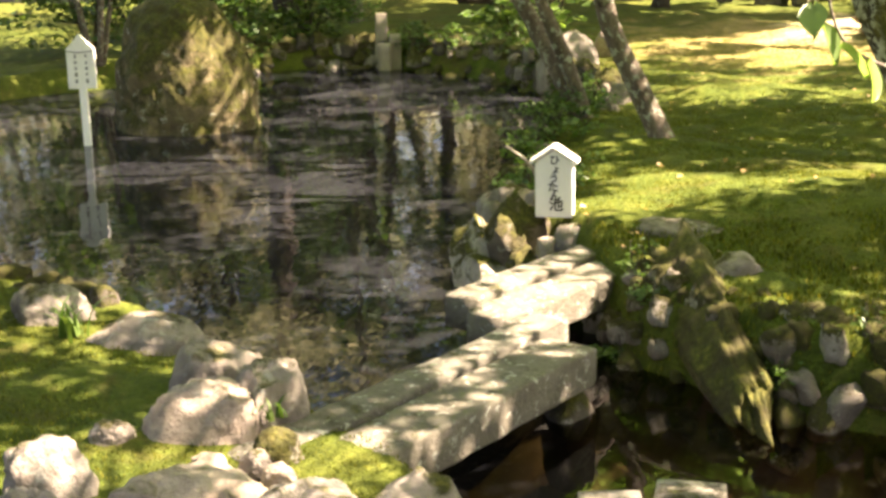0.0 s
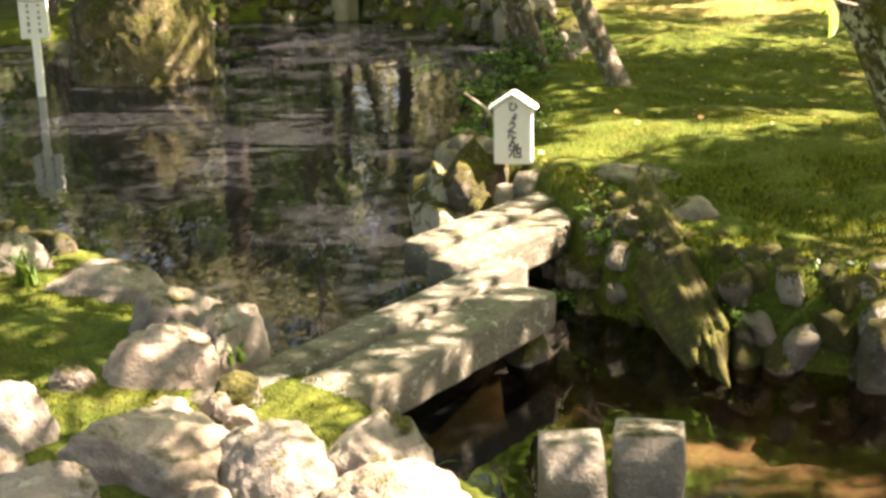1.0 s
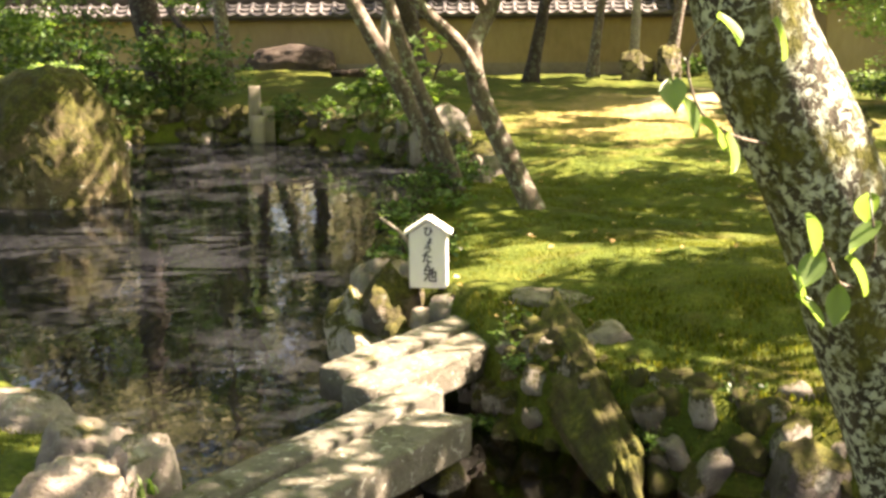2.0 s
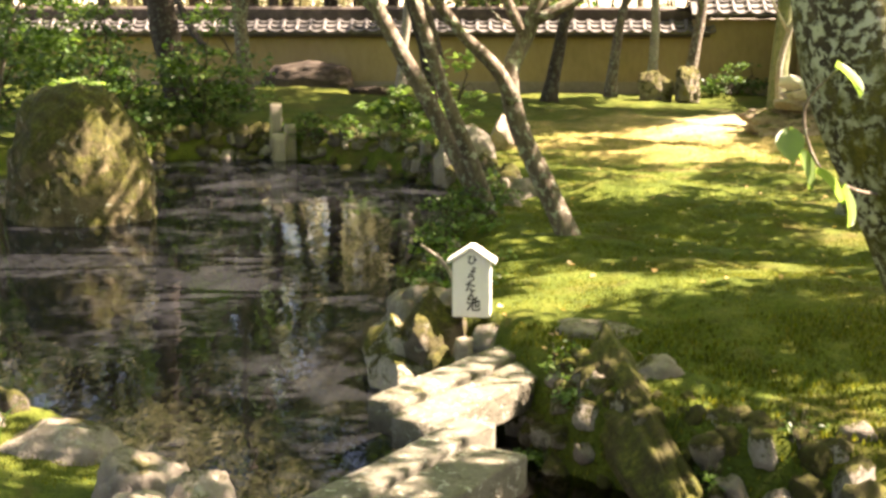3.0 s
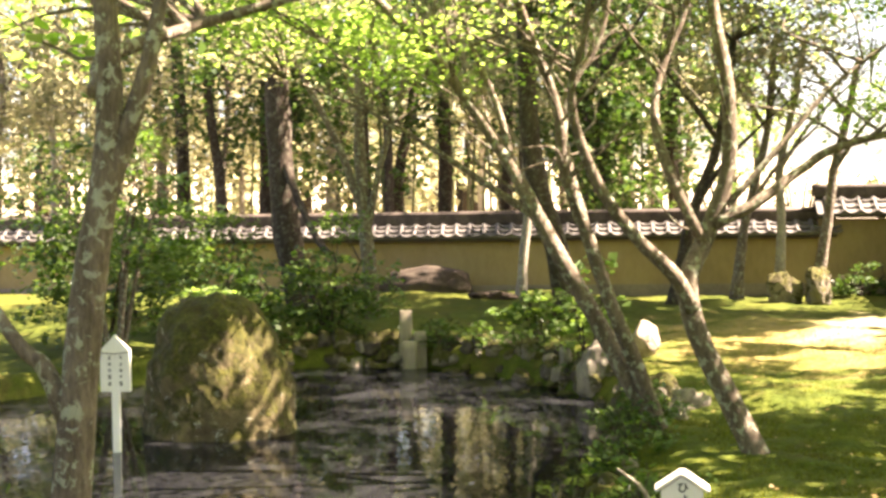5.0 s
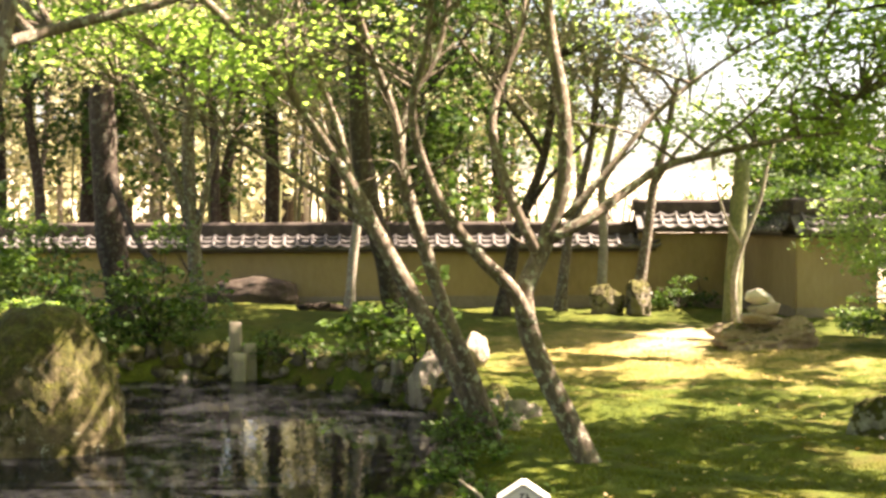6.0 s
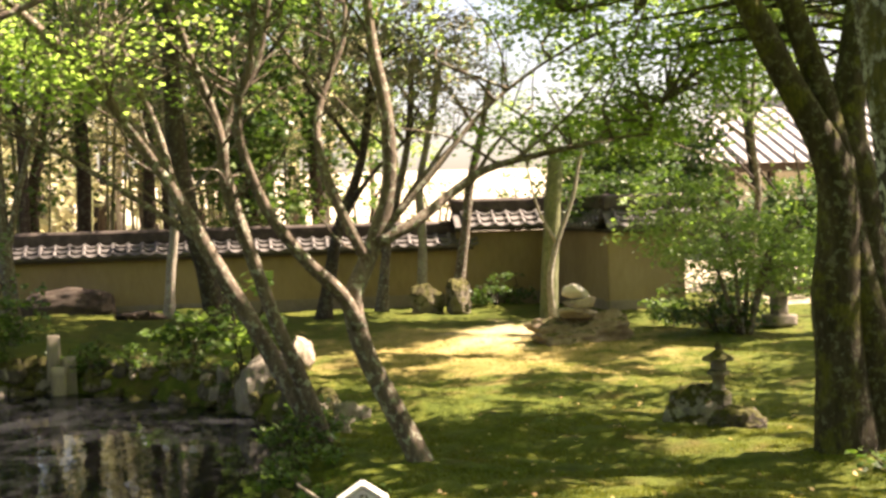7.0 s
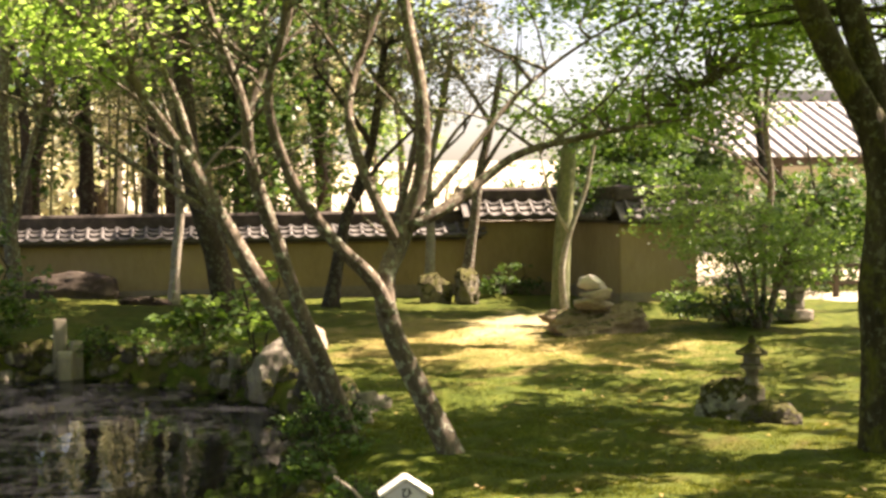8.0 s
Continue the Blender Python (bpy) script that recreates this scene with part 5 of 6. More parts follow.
GREYB = [(-3.05, 20.0, 1.54), (-3.41, 20.0, 2.63), (-3.91, 20.0, 3.64), (-4.16, 20.0, 4.14)]
GREYC = [(-3.05, 20.0, 1.2), (-2.8, 19.9, 2.3), (-2.5, 19.8, 3.3), (-2.2, 19.7, 4.3)]
tree("maple_tree", "grey maple with spreading bare limbs", [(GREY, 0.13, 0.06), (GREYB, 0.07, 0.03), (GREYC, 0.06, 0.025)], M_BARK_MAPLE, M_LEAF_WOOD, blob_tips(rng, 34, (-3.2, 19.6, 4.3), (2.2, 1.8, 1.2)), 60, 0.5, 0.10, 28)
WALLTREES = [
    ([(-0.9, 24.5, -0.1), (-0.84, 24.5, 0.9), (-0.75, 24.5, 1.71), (-0.8, 24.5, 2.72), (-0.9, 24.5, 4.5)], 0.10, M_BARK_PALE),
    ([(1.76, 23.5, -0.1), (1.93, 23.5, 0.84), (2.11, 23.5, 1.62), (2.54, 23.5, 2.8), (2.8, 23.5, 4.5)], 0.13, M_BARK_DARK),
    ([(3.0, 25.0, -0.1), (3.08, 25.0, 0.74), (3.21, 25.0, 1.59), (3.58, 25.0, 3.06), (3.72, 25.0, 4.6)], 0.11, M_BARK_MAPLE),
    ([(3.74, 25.0, -0.1), (3.82, 25.0, 1.25), (3.79, 25.0, 2.32), (4.02, 25.0, 3.38), (4.26, 25.0, 4.6)], 0.10, M_BARK_PALE),
    ([(4.40, 25.0, -0.1), (4.63, 25.0, 1.33), (4.75, 25.0, 2.29), (4.99, 25.0, 3.25), (5.2, 25, 4.3)], 0.11, M_BARK_MAPLE),
]
for k, (pts, r, bk) in enumerate(WALLTREES):
    rng = np.random.default_rng(40 + k)
    top = pts[-1]
    br = [(pts[2], (pts[2][0] + 0.5, pts[2][1] - 0.2, pts[2][2] + 0.8), (pts[2][0] + 1.2, pts[2][1] - 0.3, pts[2][2] + 1.5)),
          (pts[3], (pts[3][0] - 0.5, pts[3][1] - 0.2, pts[3][2] + 0.7), (pts[3][0] - 1.0, pts[3][1] - 0.3, pts[3][2] + 1.3))]
    tree("wall_tree", "slender tree standing before the ochre wall", [(pts, r, r * 0.5)] + [(list(b), r * 0.45, r * 0.2) for b in br], bk, M_LEAF_WOOD if k < 3 else M_LEAF_MAPLE,
         blob_tips(rng, 40 if k < 3 else 9, (top[0], top[1] - 0.3, top[2] - 0.1), (1.9, 1.5, 1.2)), 85, 0.45, 0.09, 50 + k, group="trees before the wall")
tree("cut_trunk", "pale green-grey trunk with smooth bark", [([(5.34, 21.5, -0.1), (5.37, 21.5, 0.97), (5.45, 21.5, 1.9), (5.50, 21.5, 2.64)], 0.15, 0.13), ([(5.50, 21.5, 2.54), (5.2, 21.4, 3.14), (4.6, 21.3, 3.54)], 0.05, 0.015), ([(5.50, 21.5, 2.49), (5.9, 21.4, 3.14), (6.3, 21.3, 3.84)], 0.04, 0.012)], M_BAMBOO, M_LEAF_MAPLE,
     blob_tips(np.random.default_rng(61), 6, (5.1, 21.5, 4.7), (0.8, 0.8, 0.5)), 50, 0.45, 0.09, 62, flare=0.08)
tree("pale_sapling", "thin pale crooked sapling", [([(5.33, 21.2, -0.05), (5.29, 21.2, 0.7), (5.45, 21.2, 1.34), (5.7, 21.2, 1.98), (5.82, 21.2, 2.54), (6.0, 21.2, 3.2)], 0.055, 0.025),
     ([(5.42, 21.2, 1.25), (5.1, 21.1, 1.8), (4.9, 21.0, 2.5)], 0.03, 0.015)], M_BARK_PALE, M_LEAF_MAPLE, blob_tips(np.random.default_rng(63), 6, (5.3, 21.2, 3.3), (0.7, 0.6, 0.4)), 50, 0.35, 0.09, 64)

rng = np.random.default_rng(66)
tree("maple_tree", "airy maple beyond the wall's corner", [([(10.2, 24.4, -0.1), (10.1, 24.3, 1.0), (10.25, 24.3, 2.0), (10.1, 24.2, 3.2), (10.2, 24.2, 4.6)], 0.09, 0.04), ([(10.25, 24.3, 2.0), (9.4, 24.0, 2.6), (8.3, 23.8, 3.0)], 0.04, 0.012), ([(10.1, 24.2, 3.0), (9.3, 24.0, 3.5), (8.6, 23.8, 3.9)], 0.035, 0.012)],
     M_BARK_MAPLE, M_LEAF_SHRUB, blob_tips(rng, 6, (9.9, 24.0, 3.9), (1.8, 1.0, 0.75)), 90, 0.45, 0.085, 67, "star")

# ---- shrubs ----
shrub("shrub", "leafy green shrub at the pond's far bank", (-3.2, 17.8, 0.0), (0.75, 0.6, 0.72), M_LEAF_SHRUB, 85, 75, 0.26, 0.085, 101)
shrub("shrub", "loose green bush before the wall", (-5.0, 18.9, 0.0), (1.0, 0.7, 0.9), M_LEAF_SHRUB, 80, 75, 0.3, 0.09, 122)
shrub("shrub", "dark shrub at the pond's far bank", (-4.3, 17.3, -0.05), (0.8, 0.6, 0.5), M_LEAF_DARK, 50, 70, 0.26, 0.08, 102)
shrub("shrub", "pale-leaved shrub behind the pond", (-4.45, 16.2, 0.0), (0.42, 0.4, 0.42), M_LEAF_PALE, 30, 60, 0.18, 0.09, 103)
shrub("shrub", "tall loose shrub at the pond's end", (-5.9, 16.8, 0.0), (1.3, 1.0, 1.05), M_LEAF_SHRUB, 80, 70, 0.34, 0.10, 104)
shrub("young_maple", "airy young maple behind the pond", (-5.3, 15.4, 0.0), (1.25, 0.9, 0.95), M_LEAF_SHRUB, 80, 80, 0.32, 0.075, 121, "star", lift=0.75, category="tree", bark=M_BARK_MAPLE)
shrub("shrub", "dark bushes before the wall", (-6.6, 20.5, 0.0), (1.9, 1.0, 0.85), M_LEAF_DARK, 80, 70, 0.36, 0.10, 105)
shrub("shrub", "broad-leaved green shrub between the maple's stems", (0.18, 14.8, 0.1), (0.46, 0.4, 0.55), M_LEAF_PALE, 26, 16, 0.17, 0.11, 106, "broad", lift=0.05)
shrub("shrub", "low green shrub on the far lawn", (-0.4, 17.6, 0.05), (0.55, 0.4, 0.3), M_LEAF_SHRUB, 28, 30, 0.18, 0.11, 107, "broad")
shrub("shrub", "dark clipped shrub at the wall's foot", (5.4, 25.6, 0.0), (0.7, 0.4, 0.26), M_LEAF_DARK, 34, 46, 0.2, 0.08, 108)
shrub("shrub", "pale low shrub beside the base rock", (6.6, 19.2, -0.02), (0.36, 0.34, 0.24), M_LEAF_PALE, 24, 60, 0.16, 0.07, 109)
shrub("shrub", "wide leafy shrub on several trunks", (7.15, 17.7, -0.05), (1.5, 1.2, 0.60), M_LEAF_PALE, 190, 100, 0.30, 0.065, 110, stems=7, lift=0.72, bark=M_BARK_MAPLE)
shrub("shrub", "dark low bushes beside the wall's end", (8.5, 21.6, -0.05), (0.75, 0.5, 0.42), M_LEAF_DARK, 60, 60, 0.24, 0.08, 123)
shrub("shrub", "dark bushes behind the rail fence", (11.6, 24.6, -0.05), (1.7, 0.8, 0.5), M_LEAF_DARK, 70, 60, 0.3, 0.09, 124)
shrub("shrub", "dark low shrub below the trunks", (6.9, 17.9, -0.05), (0.7, 0.4, 0.30), M_LEAF_DARK, 40, 60, 0.18, 0.07, 111)
shrub("shrub", "dark tree foliage over the wall's corner", (7.25, 24.4, 0.0), (0.85, 0.7, 0.7), M_LEAF_DARK, 80, 70, 0.32, 0.10, 112, lift=1.35)
shrub("shrub", "small green shrub at the old tree's foot", (3.95, 7.55, -0.02), (0.35, 0.3, 0.16), M_LEAF_SHRUB, 24, 30, 0.12, 0.06, 113)
shrub("shrub", "small fern-like plants on the bank", (0.45, 9.5, -0.2), (0.32, 0.4, 0.20), M_LEAF_SHRUB, 30, 30, 0.12, 0.06, 114)
shrub("shrub", "small plants on the bank by the sign", (0.42, 7.6, -0.08), (0.28, 0.4, 0.12), M_LEAF_SHRUB, 24, 26, 0.10, 0.05, 115)


def bank_plants(line, n, seed, spread, size=1.0):
    """Small leafy plants rooted between the bank stones."""
    q = random.Random(seed)
    C = catmull([(x, y, 0) for x, y in line], 10)
    for k in range(n):
        c = C[q.randrange(len(C))]
        x, y = c.x + q.uniform(-.1, spread), c.y + q.uniform(-.1, spread)
        z = max(WATER_Z, float(ground_height(np.array([x]), np.array([y]))[0]))
        r = q.uniform(0.10, 0.24) * size
        shrub("bank_plant", "small leafy plant between the bank stones", (x, y, z - 0.02), (r, r, r * q.uniform(0.5, 0.8)), q.choice((M_LEAF_SHRUB, M_LEAF_DARK, M_LEAF_SHRUB, M_LEAF_DARK)), 16, 22, 0.09 * size ** 0.5, 0.055 * size ** 0.7, seed * 50 + k, q.choice(("kite", "broad", "thin")), 3, "plant")


bank_plants([(-4.4, 16.2), (-3.6, 17.1), (-2.4, 17.5), (-1.0, 16.5), (-0.2, 15.4), (0.35, 14.2)], 22, 61, 0.35)
bank_plants([(0.5, 13.2), (0.62, 12.0), (0.42, 10.8), (0.30, 9.4), (0.25, 8.2), (0.3, 7.3)], 20, 62, 0.25)
bank_plants([(0.78, 5.6), (0.95, 5.25), (1.4, 4.75), (1.9, 4.6), (2.4, 4.55)], 7, 63, 0.10, 0.45)


# ---- woods and house beyond the wall ----
def far_tree(at, h, r, seed, leaf, bark, spread, n, base=0.35, label="wooded trees beyond the garden wall"):
    rng = np.random.default_rng(seed)
    x, y = at
    z = 0.045 * max(0, y - 28) - 0.1
    pts = [(x, y, z)]
    for k in range(1, 5):
        pts.append((x + rng.normal(0, 0.10 * k), y + rng.normal(0, 0.10 * k), z + h * k / 4))
    limbs = [(pts, r, r * 0.35)]
    for k in range(3):
        b = pts[2 + k % 2]
        a = rng.uniform(0, 6.28)
        limbs.append(([b, (b[0] + 0.7 * math.cos(a), b[1] + 0.7 * math.sin(a), b[2] + 0.9), (b[0] + 1.6 * math.cos(a), b[1] + 1.6 * math.sin(a), b[2] + 1.9)], r * 0.4, r * 0.15))
    tree("wood_tree", label, limbs, bark, leaf, blob_tips(rng, int(n * 1.7), (x, y, z + h * (base + (1 - base) / 2 + 0.08)), (spread, spread, h * (1 - base) * 0.55)), 60, 0.7, 0.17, seed + 1, sides=8, group="woods beyond the wall", tilt=0.6, flat=0.4)


rnd = random.Random(77)
row = 0
for y0, xs in ((30.5, (-13, -10.6, -8.2, -6.1, -3.6, -1.9, 0.4, 2.1)), (36, (-15, -11.5, -9, -6.5, -4.2, -1.2, 1.2, 3.0)), (44, (-18, -14, -10.5, -7, -3, 0.5, 3.4))):
    for x in xs:
        row += 1
        dark = rnd.random() < 0.45
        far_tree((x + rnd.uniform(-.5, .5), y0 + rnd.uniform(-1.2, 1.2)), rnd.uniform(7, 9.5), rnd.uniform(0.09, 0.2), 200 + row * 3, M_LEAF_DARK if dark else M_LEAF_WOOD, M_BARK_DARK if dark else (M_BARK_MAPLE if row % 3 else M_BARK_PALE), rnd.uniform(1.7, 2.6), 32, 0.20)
for k, (x, y, h) in enumerate(((9.0, 29.5, 3.4), (10.6, 30.5, 3.6), (12.8, 27.5, 2.2), (20.5, 33, 6))):
    far_tree((x, y), h, 0.12, 400 + k * 3, M_LEAF_DARK, M_BARK_DARK, 1.5, 40, 0.1, "dark evergreen beyond the wall's corner")
far_tree((12.4, 29.5), 7.5, 0.15, 421, M_LEAF_SHRUB, M_BARK_DARK, 2.0, 16, 0.5, "tall dark tree beyond the wall's corner")
far_tree((8.3, 27.2), 3.9, 0.1, 418, M_LEAF_DARK, M_BARK_DARK, 1.0, 30, 0.1, "dark evergreen beyond the wall's corner")
for k, (x, y) in enumerate(((4.4, 32.5), (5.2, 43.0))):
    far_tree((x, y), 7.5, 0.11, 460 + 3 * k, M_LEAF_MAPLE, M_BARK_MAPLE, 1.5, 8, 0.3, "airy light green tree beyond the wall")
for k, (x, y, h, sp) in enumerate(((0.9, 29.4, 5.4, 1.3),)):
    far_tree((x, y), h, 0.2, 600 + 3 * k, M_LEAF_DARK, M_BARK_DARK, sp, 24, 0.14, "dense dark evergreen behind the garden wall")
for k, (x, y) in enumerate(((-9.5, 32.5), (-7.2, 31.6), (-5.0, 33.0), (-3.0, 31.8), (-1.0, 33.2), (0.9, 32.0), (2.6, 33.4))):
    far_tree((x, y), 12.5 + 0.7 * (k % 3), 0.2, 640 + 3 * k, M_LEAF_DARK, M_BARK_DARK, 1.9, 46, 0.44, "tall dark cedar behind the garden wall")
# unseen evergreens added behind and beside the path to hold off skylight
q2 = random.Random(31)
EDGE = [(x, -7.5 + q2.uniform(-1, 1)) for x in range(-13, 15, 3)] + [(x, -10.5) for x in range(-12, 13, 4)] + [(-11.5 + q2.uniform(-1, 1), y) for y in range(-3, 18, 3)] + [(13.8 + q2.uniform(-.6, 1), y) for y in range(-4, 9, 3)]
for k, (x, y) in enumerate(EDGE):
    far_tree((x, y), q2.uniform(7, 9), 0.16, 700 + 3 * k, M_LEAF_DARK, M_BARK_DARK, 2.0, 26, 0.08, "unseen evergreen added to block skylight at the garden's edge")
for k, (x, y) in enumerate(((3.4, 31.5), (5.6, 34.0), (7.6, 33.0))):
    shrub("undergrowth", "loose bush beyond the wall", (x, y, 0.1), (1.2, 0.8, 0.8), M_LEAF_WOOD if k % 2 else M_LEAF_SHRUB, 34, 40, 0.35, 0.12, 520 + k, lift=1.3)
# low undergrowth beyond the wall
for k in range(7):
    x = -13 + k * 2.3
    shrub("undergrowth", "sparse undergrowth beyond the wall", (x + rnd.uniform(-.5, .5), 29.2 + rnd.uniform(0, 3), 0.0), (0.9, 0.8, 0.6), M_LEAF_WOOD if k % 2 else M_LEAF_DARK, 26, 40, 0.35, 0.12, 500 + k, lift=0.4)


def bamboo(count):
    ob = thing("bamboo_grove", "thin upright bamboo stems beyond the wall", "bamboo", (0, 0, 0), kind="stuff")
    r = random.Random(5)
    tb = []
    for _ in range(count):
        x, y = r.uniform(-14, 3), r.uniform(31, 42)
        z = 0.045 * (y - 28) - 0.1
        lx, ly = r.uniform(-.5, .5), r.uniform(-.3, .3)
        tb.append(tube([(x, y, z), (x + lx * .4, y + ly * .4, z + 3.5), (x + lx, y + ly, z + 7)], r.uniform(.025, .06), .015, 5, 0.0, 0, 0, 2))
    v, f = join_tubes(tb)
    part("culms", mesh_from("culms", v, f, M_BAMBOO), ob)


bamboo(45)


def far_woods():
    """The sunlit edge of the hill woods, too far off to tell trees apart."""
    rng = np.random.default_rng(8)
    ob = thing("far_woods", "sunlit hill woods far beyond the garden", "woods", (0, 0, 0), kind="stuff")
    tips = []
    while len(tips) < 160:
        x, y, z = rng.uniform(-34, 4), rng.uniform(54, 64), rng.uniform(1.5, 15)
        if noise.noise(Vector((x * 0.22, z * 0.3, 3))) > 0.0:
            tips.append((x, y, z))
    while len(tips) < 235:
        x, y, z = rng.uniform(-30, 4.5), rng.uniform(46, 54), rng.uniform(1.0, 7.5)
        if noise.noise(Vector((x * 0.25, z * 0.35, 9))) > -0.12:
            tips.append((x, y, z))
    c, nn = sprays(rng, tips, 70, 1.5, 0.4, 0.7)
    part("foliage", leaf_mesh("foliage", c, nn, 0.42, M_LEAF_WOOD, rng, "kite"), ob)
    tb = []
    for _ in range(60):
        x, y = rng.uniform(-34, 4), rng.uniform(52, 62)
        tb.append(tube([(x, y, 0.5), (x + rng.normal(0, .2), y, 6), (x + rng.normal(0, .5), y, 14)], rng.uniform(.12, .3), .08, 6, 0.05, 0, 0, 2))
    v, f = join_tubes(tb)
    part("trunks", mesh_from("trunks", v, f, M_BARK_DARK), ob)


far_woods()


def house():
    """The hall beyond the garden: tiled hip roof, dark eaves, pale walls."""
    ob = thing("temple_hall", "temple hall with a broad pale tiled roof", "house", (19.5, 41.0, -0.15))
    part("wall", box_mesh("wall", 9.5, 6.5, 3.0, M_SHOJI, 0.02, 0, 0, 0, False), ob, "pale plaster wall")
    part("eave", box_mesh("eave", 12.4, 9.4, 0.22, M_WOOD_DARK, 0.03), ob, "dark wooden eaves", pose(0, 0, 3.05))
    w, d, h = 6.4, 4.9, 2.0
    V = [(-w, -d, 3.16), (w, -d, 3.16), (w, d, 3.16), (-w, d, 3.16), (-3.2, 0, 3.16 + h), (3.2, 0, 3.16 + h)]
    part("roof", mesh_from("roof", V, [(0, 1, 5, 4), (1, 2, 5), (2, 3, 4, 5), (3, 0, 4), (3, 2, 1, 0)], M_TILE_PALE, False), ob, "grey tiled hip roof")
    part("ridge", box_mesh("ridge", 7.0, 0.4, 0.4, M_TILE_PALE, 0.06), ob, "tiled ridge", pose(0, 0, 3.16 + h + 0.1))
    v, f = tube([(0, 0, 0), (0, 2.45, 0), (0, 4.9, 0)], 0.07, 0.07, 6, 0, 0, 0, 1)
    for i in range(31):
        x = -6.2 + i * 0.413
        lim = min(1.0, (6.4 - abs(x)) / 3.2)
        me = mesh_from("roof_roll", [Vector((p.x, p.y * lim, p.z)) for p in v], f, M_TILE_PALE)
        part("roof_roll", me, ob, "", pose(x, -4.9, 3.19, math.degrees(math.atan2(h, d)), 0, 0))
    for i in range(7):
        part("post", box_mesh("post", 0.2, 0.2, 3.0, M_WOOD_DARK, 0.02, 0, 0, 0, False), ob, "dark wooden post", pose(-4.6 + i * 1.53, -3.3, 0))
    part("gable", box_mesh("gable", 2.6, 0.2, 1.0, M_WOOD_DARK, 0.02), ob, "dark wooden gable panel", pose(-6.3, -5.2, 2.3))


house()


def rail_fence():
    ob = thing("rail_fence", "low dark wooden rail fence by a pale path", "fence", (10.4, 23.6, -0.1))
    for i in range(6):
        part("post", box_mesh("post", 0.10, 0.10, 0.75, M_WOOD_DARK, 0.01, 0, 0, 0, False), ob, "", pose(i * 0.8, 0, 0))
    for z in (0.3, 0.62):
        part("rail", box_mesh("rail", 4.2, 0.06, 0.07, M_WOOD_DARK, 0.01), ob, "", pose(2.0, 0, z))


rail_fence()


# ---- small growth ----
def moss_tufts(name, label, x0, x1, y0, y1, n, size, seed, leaf, edge=0.12):
    """Short upright shoots that roughen the moss."""
    rng = np.random.default_rng(seed)
    X = rng.uniform(x0, x1, n)
    Y = rng.uniform(y0, y1, n)
    d = pond_distance(X, Y)
    k = d > edge
    X, Y = X[k], Y[k]
    Z = ground_height(X, Y) + size * 0.25
    nor = rng.normal(0, 1, (len(X), 3)) * (1, 1, 0.15)
    me = leaf_mesh("shoots", np.stack([X, Y, Z], 1), nor, size, leaf, rng, "thin", np.tile((0.0, 0.0, 2.0), (len(X), 1)))
    return thing(name, label, "moss", data=me, kind="stuff")


M_SHOOT = mat_leaf("moss_shoot", (0.038, 0.046, 0.007), (0.084, 0.100, 0.012), (0.18, 0.162, 0.028), 0.3, 0.08)
moss_tufts("moss_shoots", "fine moss shoots over the lawn", 0.2, 4.8, 4.4, 11, 70000, 0.016, 1, M_SHOOT)
moss_tufts("moss_shoots", "fine moss shoots over the far lawn", 0.4, 8, 11, 19, 24000, 0.022, 2, M_SHOOT)
moss_tufts("moss_shoots", "fine moss shoots on the near bank", -2.2, 0.2, 2.3, 5.4, 22000, 0.015, 3, M_SHOOT, 0.06)


moss_tufts("moss_shoots", "shaggy moss hanging over the stream's bank", 0.7, 4.2, 4.2, 6.2, 9000, 0.034, 4, M_SHOOT, 0.03)


def fallen_leaves():
    rng = np.random.default_rng(9)
    n = 260
    X, Y = rng.uniform(0.3, 5, n), rng.uniform(4.5, 18, n)
    k = pond_distance(X, Y) > 0.15
    X, Y = X[k], Y[k]
    P = np.stack([X, Y, ground_height(X, Y) + 0.022], 1)
    me = leaf_mesh("dead_leaves", P, rng.normal(0, 0.25, (len(X), 3)) + (0, 0, 1), 0.045, M_LEAF_DRY, rng, "kite")
    thing("fallen_leaves", "dry tan leaves scattered on the moss", "leaves", data=me, kind="stuff")


fallen_leaves()


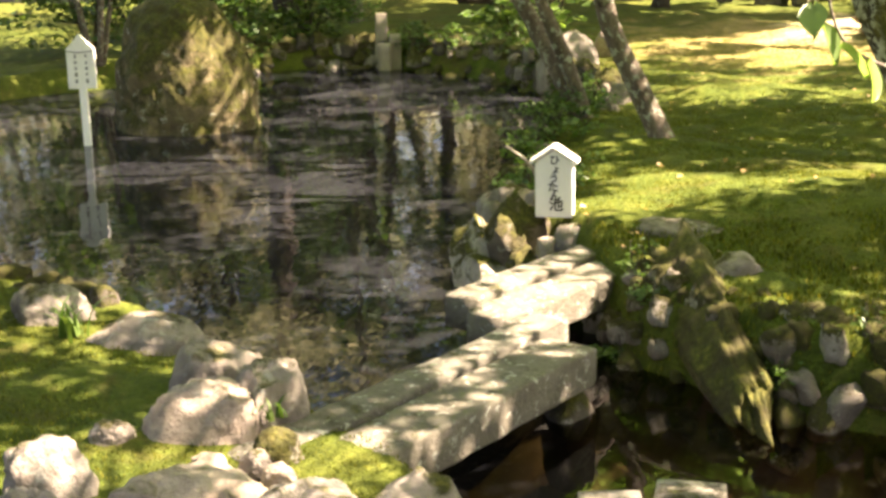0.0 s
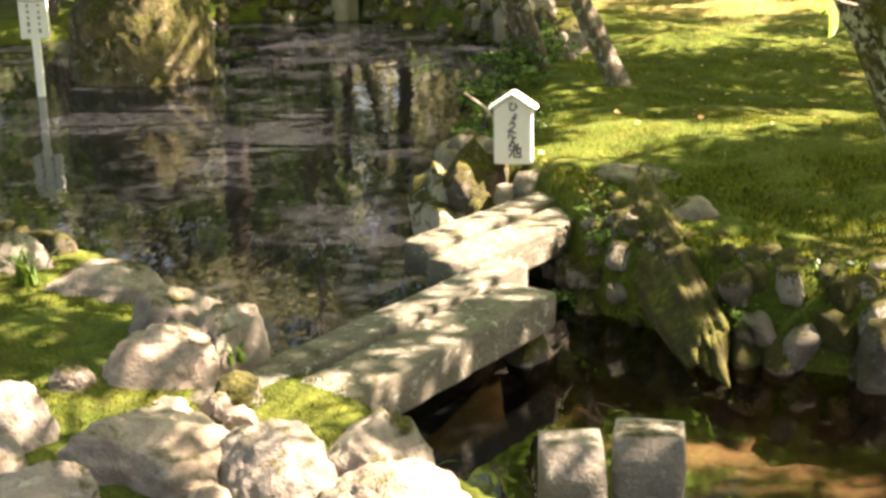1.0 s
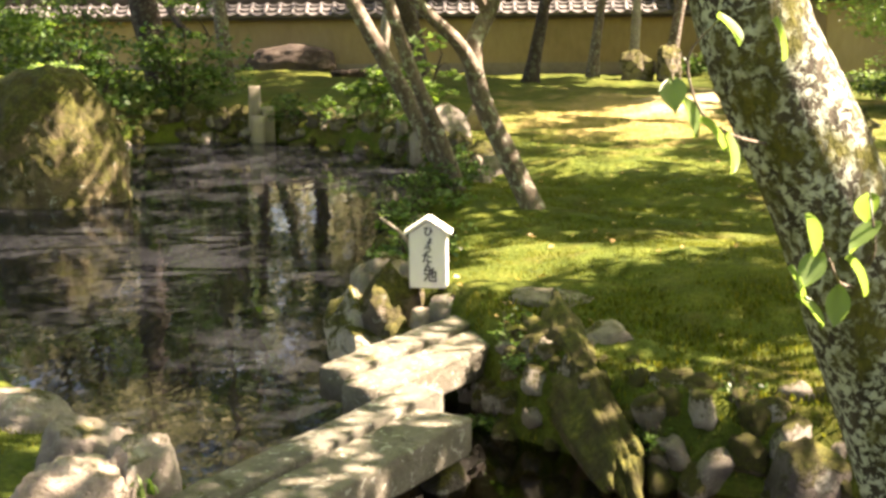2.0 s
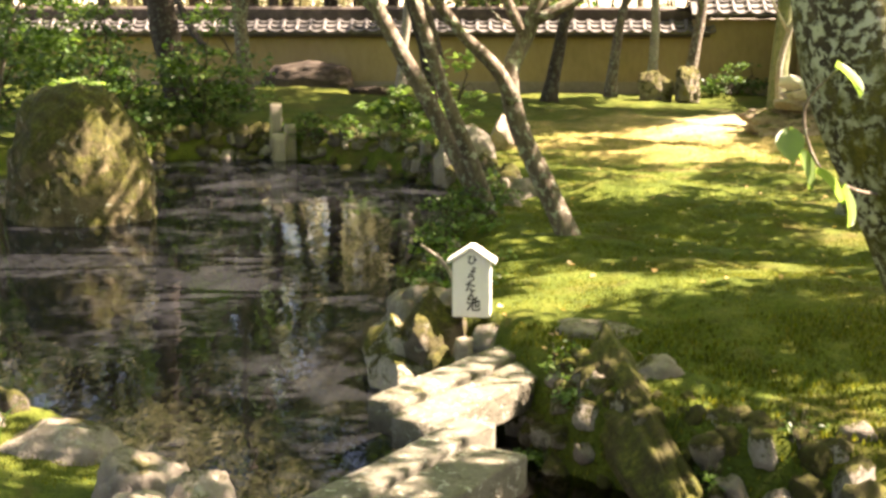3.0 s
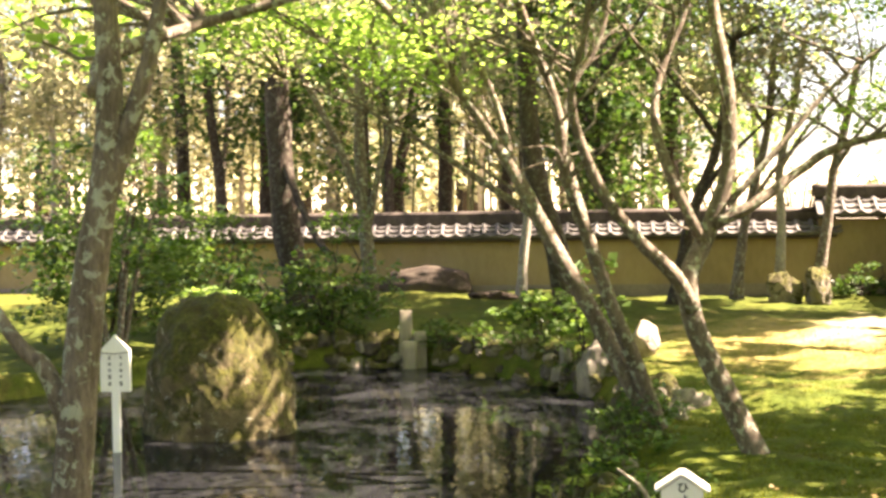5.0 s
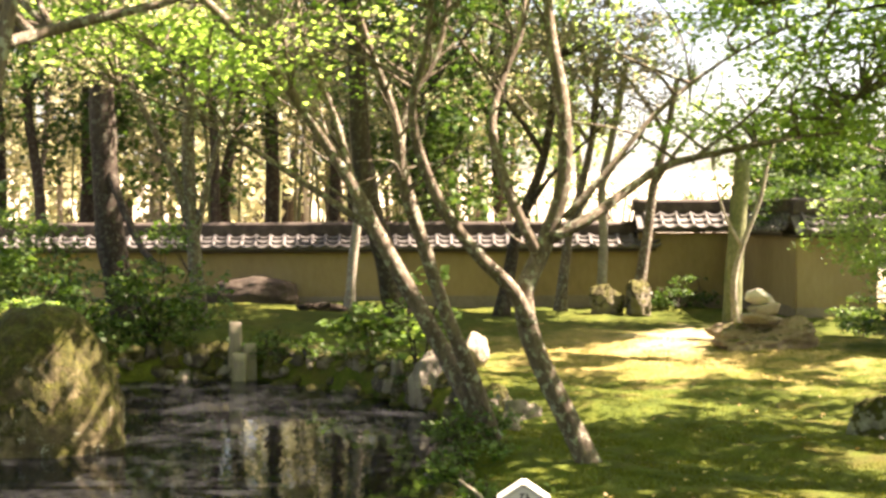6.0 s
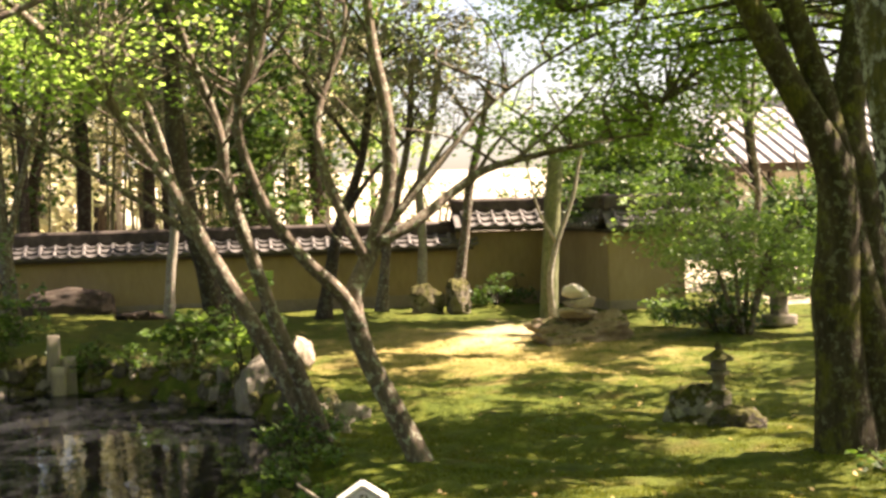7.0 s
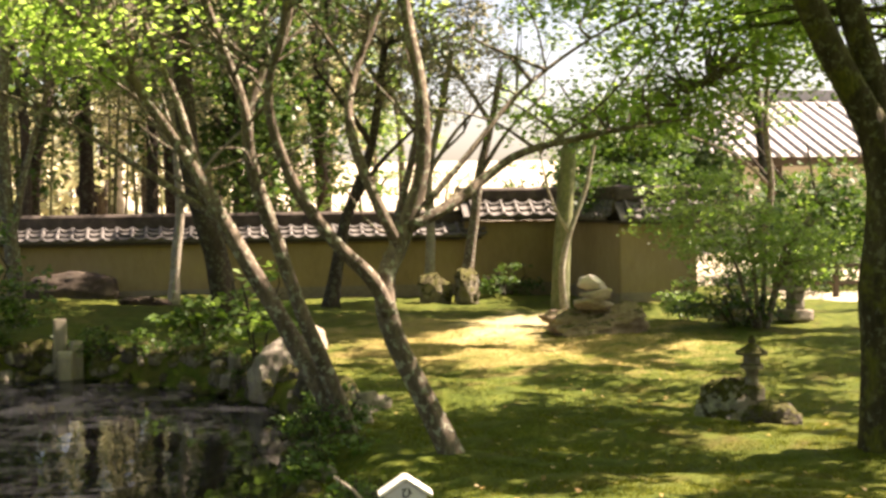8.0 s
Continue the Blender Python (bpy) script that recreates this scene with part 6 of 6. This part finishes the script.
def sprig():
    """A leafy shoot from the lichened trunk."""
    rng = np.random.default_rng(3)
    for pts, leaves in (([(1.58, 2.50, 0.95), (1.51, 2.37, 0.99), (1.48, 2.36, 1.05), (1.44, 2.36, 1.13)], [(1.43, 2.35, 1.13), (1.46, 2.35, 1.05), (1.52, 2.35, 1.04), (1.50, 2.35, 0.98), (1.40, 2.35, 1.02), (1.42, 2.35, 0.96)]),
                        ([(1.60, 2.50, 0.99), (1.58, 2.37, 1.06), (1.56, 2.35, 1.17)], [(1.56, 2.35, 1.17), (1.58, 2.35, 1.11)]),
                        ([(1.40, 2.55, 1.26), (1.28, 2.37, 1.30), (1.21, 2.36, 1.35), (1.18, 2.36, 1.46), (1.24, 2.35, 1.54)], [(1.15, 2.35, 1.41), (1.21, 2.35, 1.33), (1.26, 2.35, 1.30), (1.24, 2.35, 1.54), (1.35, 2.35, 1.53), (1.17, 2.35, 1.37)])):
        ob = thing("leafy_shoot", "young shoot with bright green leaves on the trunk", "twig", pts[0])
        o = Vector(pts[0])
        v, f = tube(pts, 0.005, 0.002, 6, 0.0)
        part("stem", mesh_from("stem", [p - o for p in v], f, M_BARK_MAPLE), ob, "thin reddish stem")
        for k, c in enumerate(leaves):
            V, F = [], []
            L, W = 0.085, 0.028
            for i in range(7):
                s = i / 6
                w = W * math.sin(math.pi * min(1, s * 0.97 + 0.02)) ** 0.8
                for j in (-1, 0, 1):
                    V.append((w * j, L * (s - 0.1), 0.012 * abs(j) - 0.03 * s * s))
            for i in range(6):
                for j in range(2):
                    a = i * 3 + j
                    F.append((a, a + 1, a + 4, a + 3))
            part("leaf", mesh_from("leaf", V, F, M_LEAF_PALE), ob, "", Matrix.Translation(Vector(c) - o) @ pose(0, 0, 0, rng.uniform(-70, -20), rng.uniform(-30, 30), rng.uniform(0, 360)))


sprig()


def grass_clump(at, n, h, seed, label):
    rng = np.random.default_rng(seed)
    V, F = [], []
    for _ in range(n):
        a = rng.uniform(0, 2 * math.pi)
        out = rng.uniform(0.2, 0.7) * h
        hh = h * rng.uniform(0.6, 1.1)
        px, py = rng.normal(0, 0.03, 2)
        b = len(V)
        for i in range(6):
            s = i / 5
            w = 0.009 * (1 - s) + 0.001
            x, y, z = px + out * s * s * math.cos(a), py + out * s * s * math.sin(a), hh * (s - 0.35 * s * s * s)
            V += [(x - w * math.sin(a), y + w * math.cos(a), z), (x + w * math.sin(a), y - w * math.cos(a), z)]
        F += [(b + 2 * i, b + 2 * i + 1, b + 2 * i + 3, b + 2 * i + 2) for i in range(5)]
    ob = thing("grass_clump", label, "grass", at, mesh_from("blades", V, F, M_LEAF_SHRUB))
    return ob


grass_clump((-1.36, 4.55, 0.0), 22, 0.24, 1, "clump of long green blades on the near bank")
grass_clump((-0.33, 3.66, 0.02), 18, 0.10, 2, "small green tuft between the near rocks")
grass_clump((0.98, 5.35, -0.2), 24, 0.16, 3, "green weeds beside the bridge")
grass_clump((0.30, 3.35, -0.22), 14, 0.12, 4, "green weeds below the near bridge end")

v, f = tube([(0.44, 7.15, 0.0), (0.36, 7.1, 0.22), (0.22, 7.05, 0.35)], 0.017, 0.008, 6, 0.1, 2)
thing("dead_branch", "bare pale dead branch by the sign", "branch", (0, 0, 0), mesh_from("branch", v, f, M_BARK_PALE))
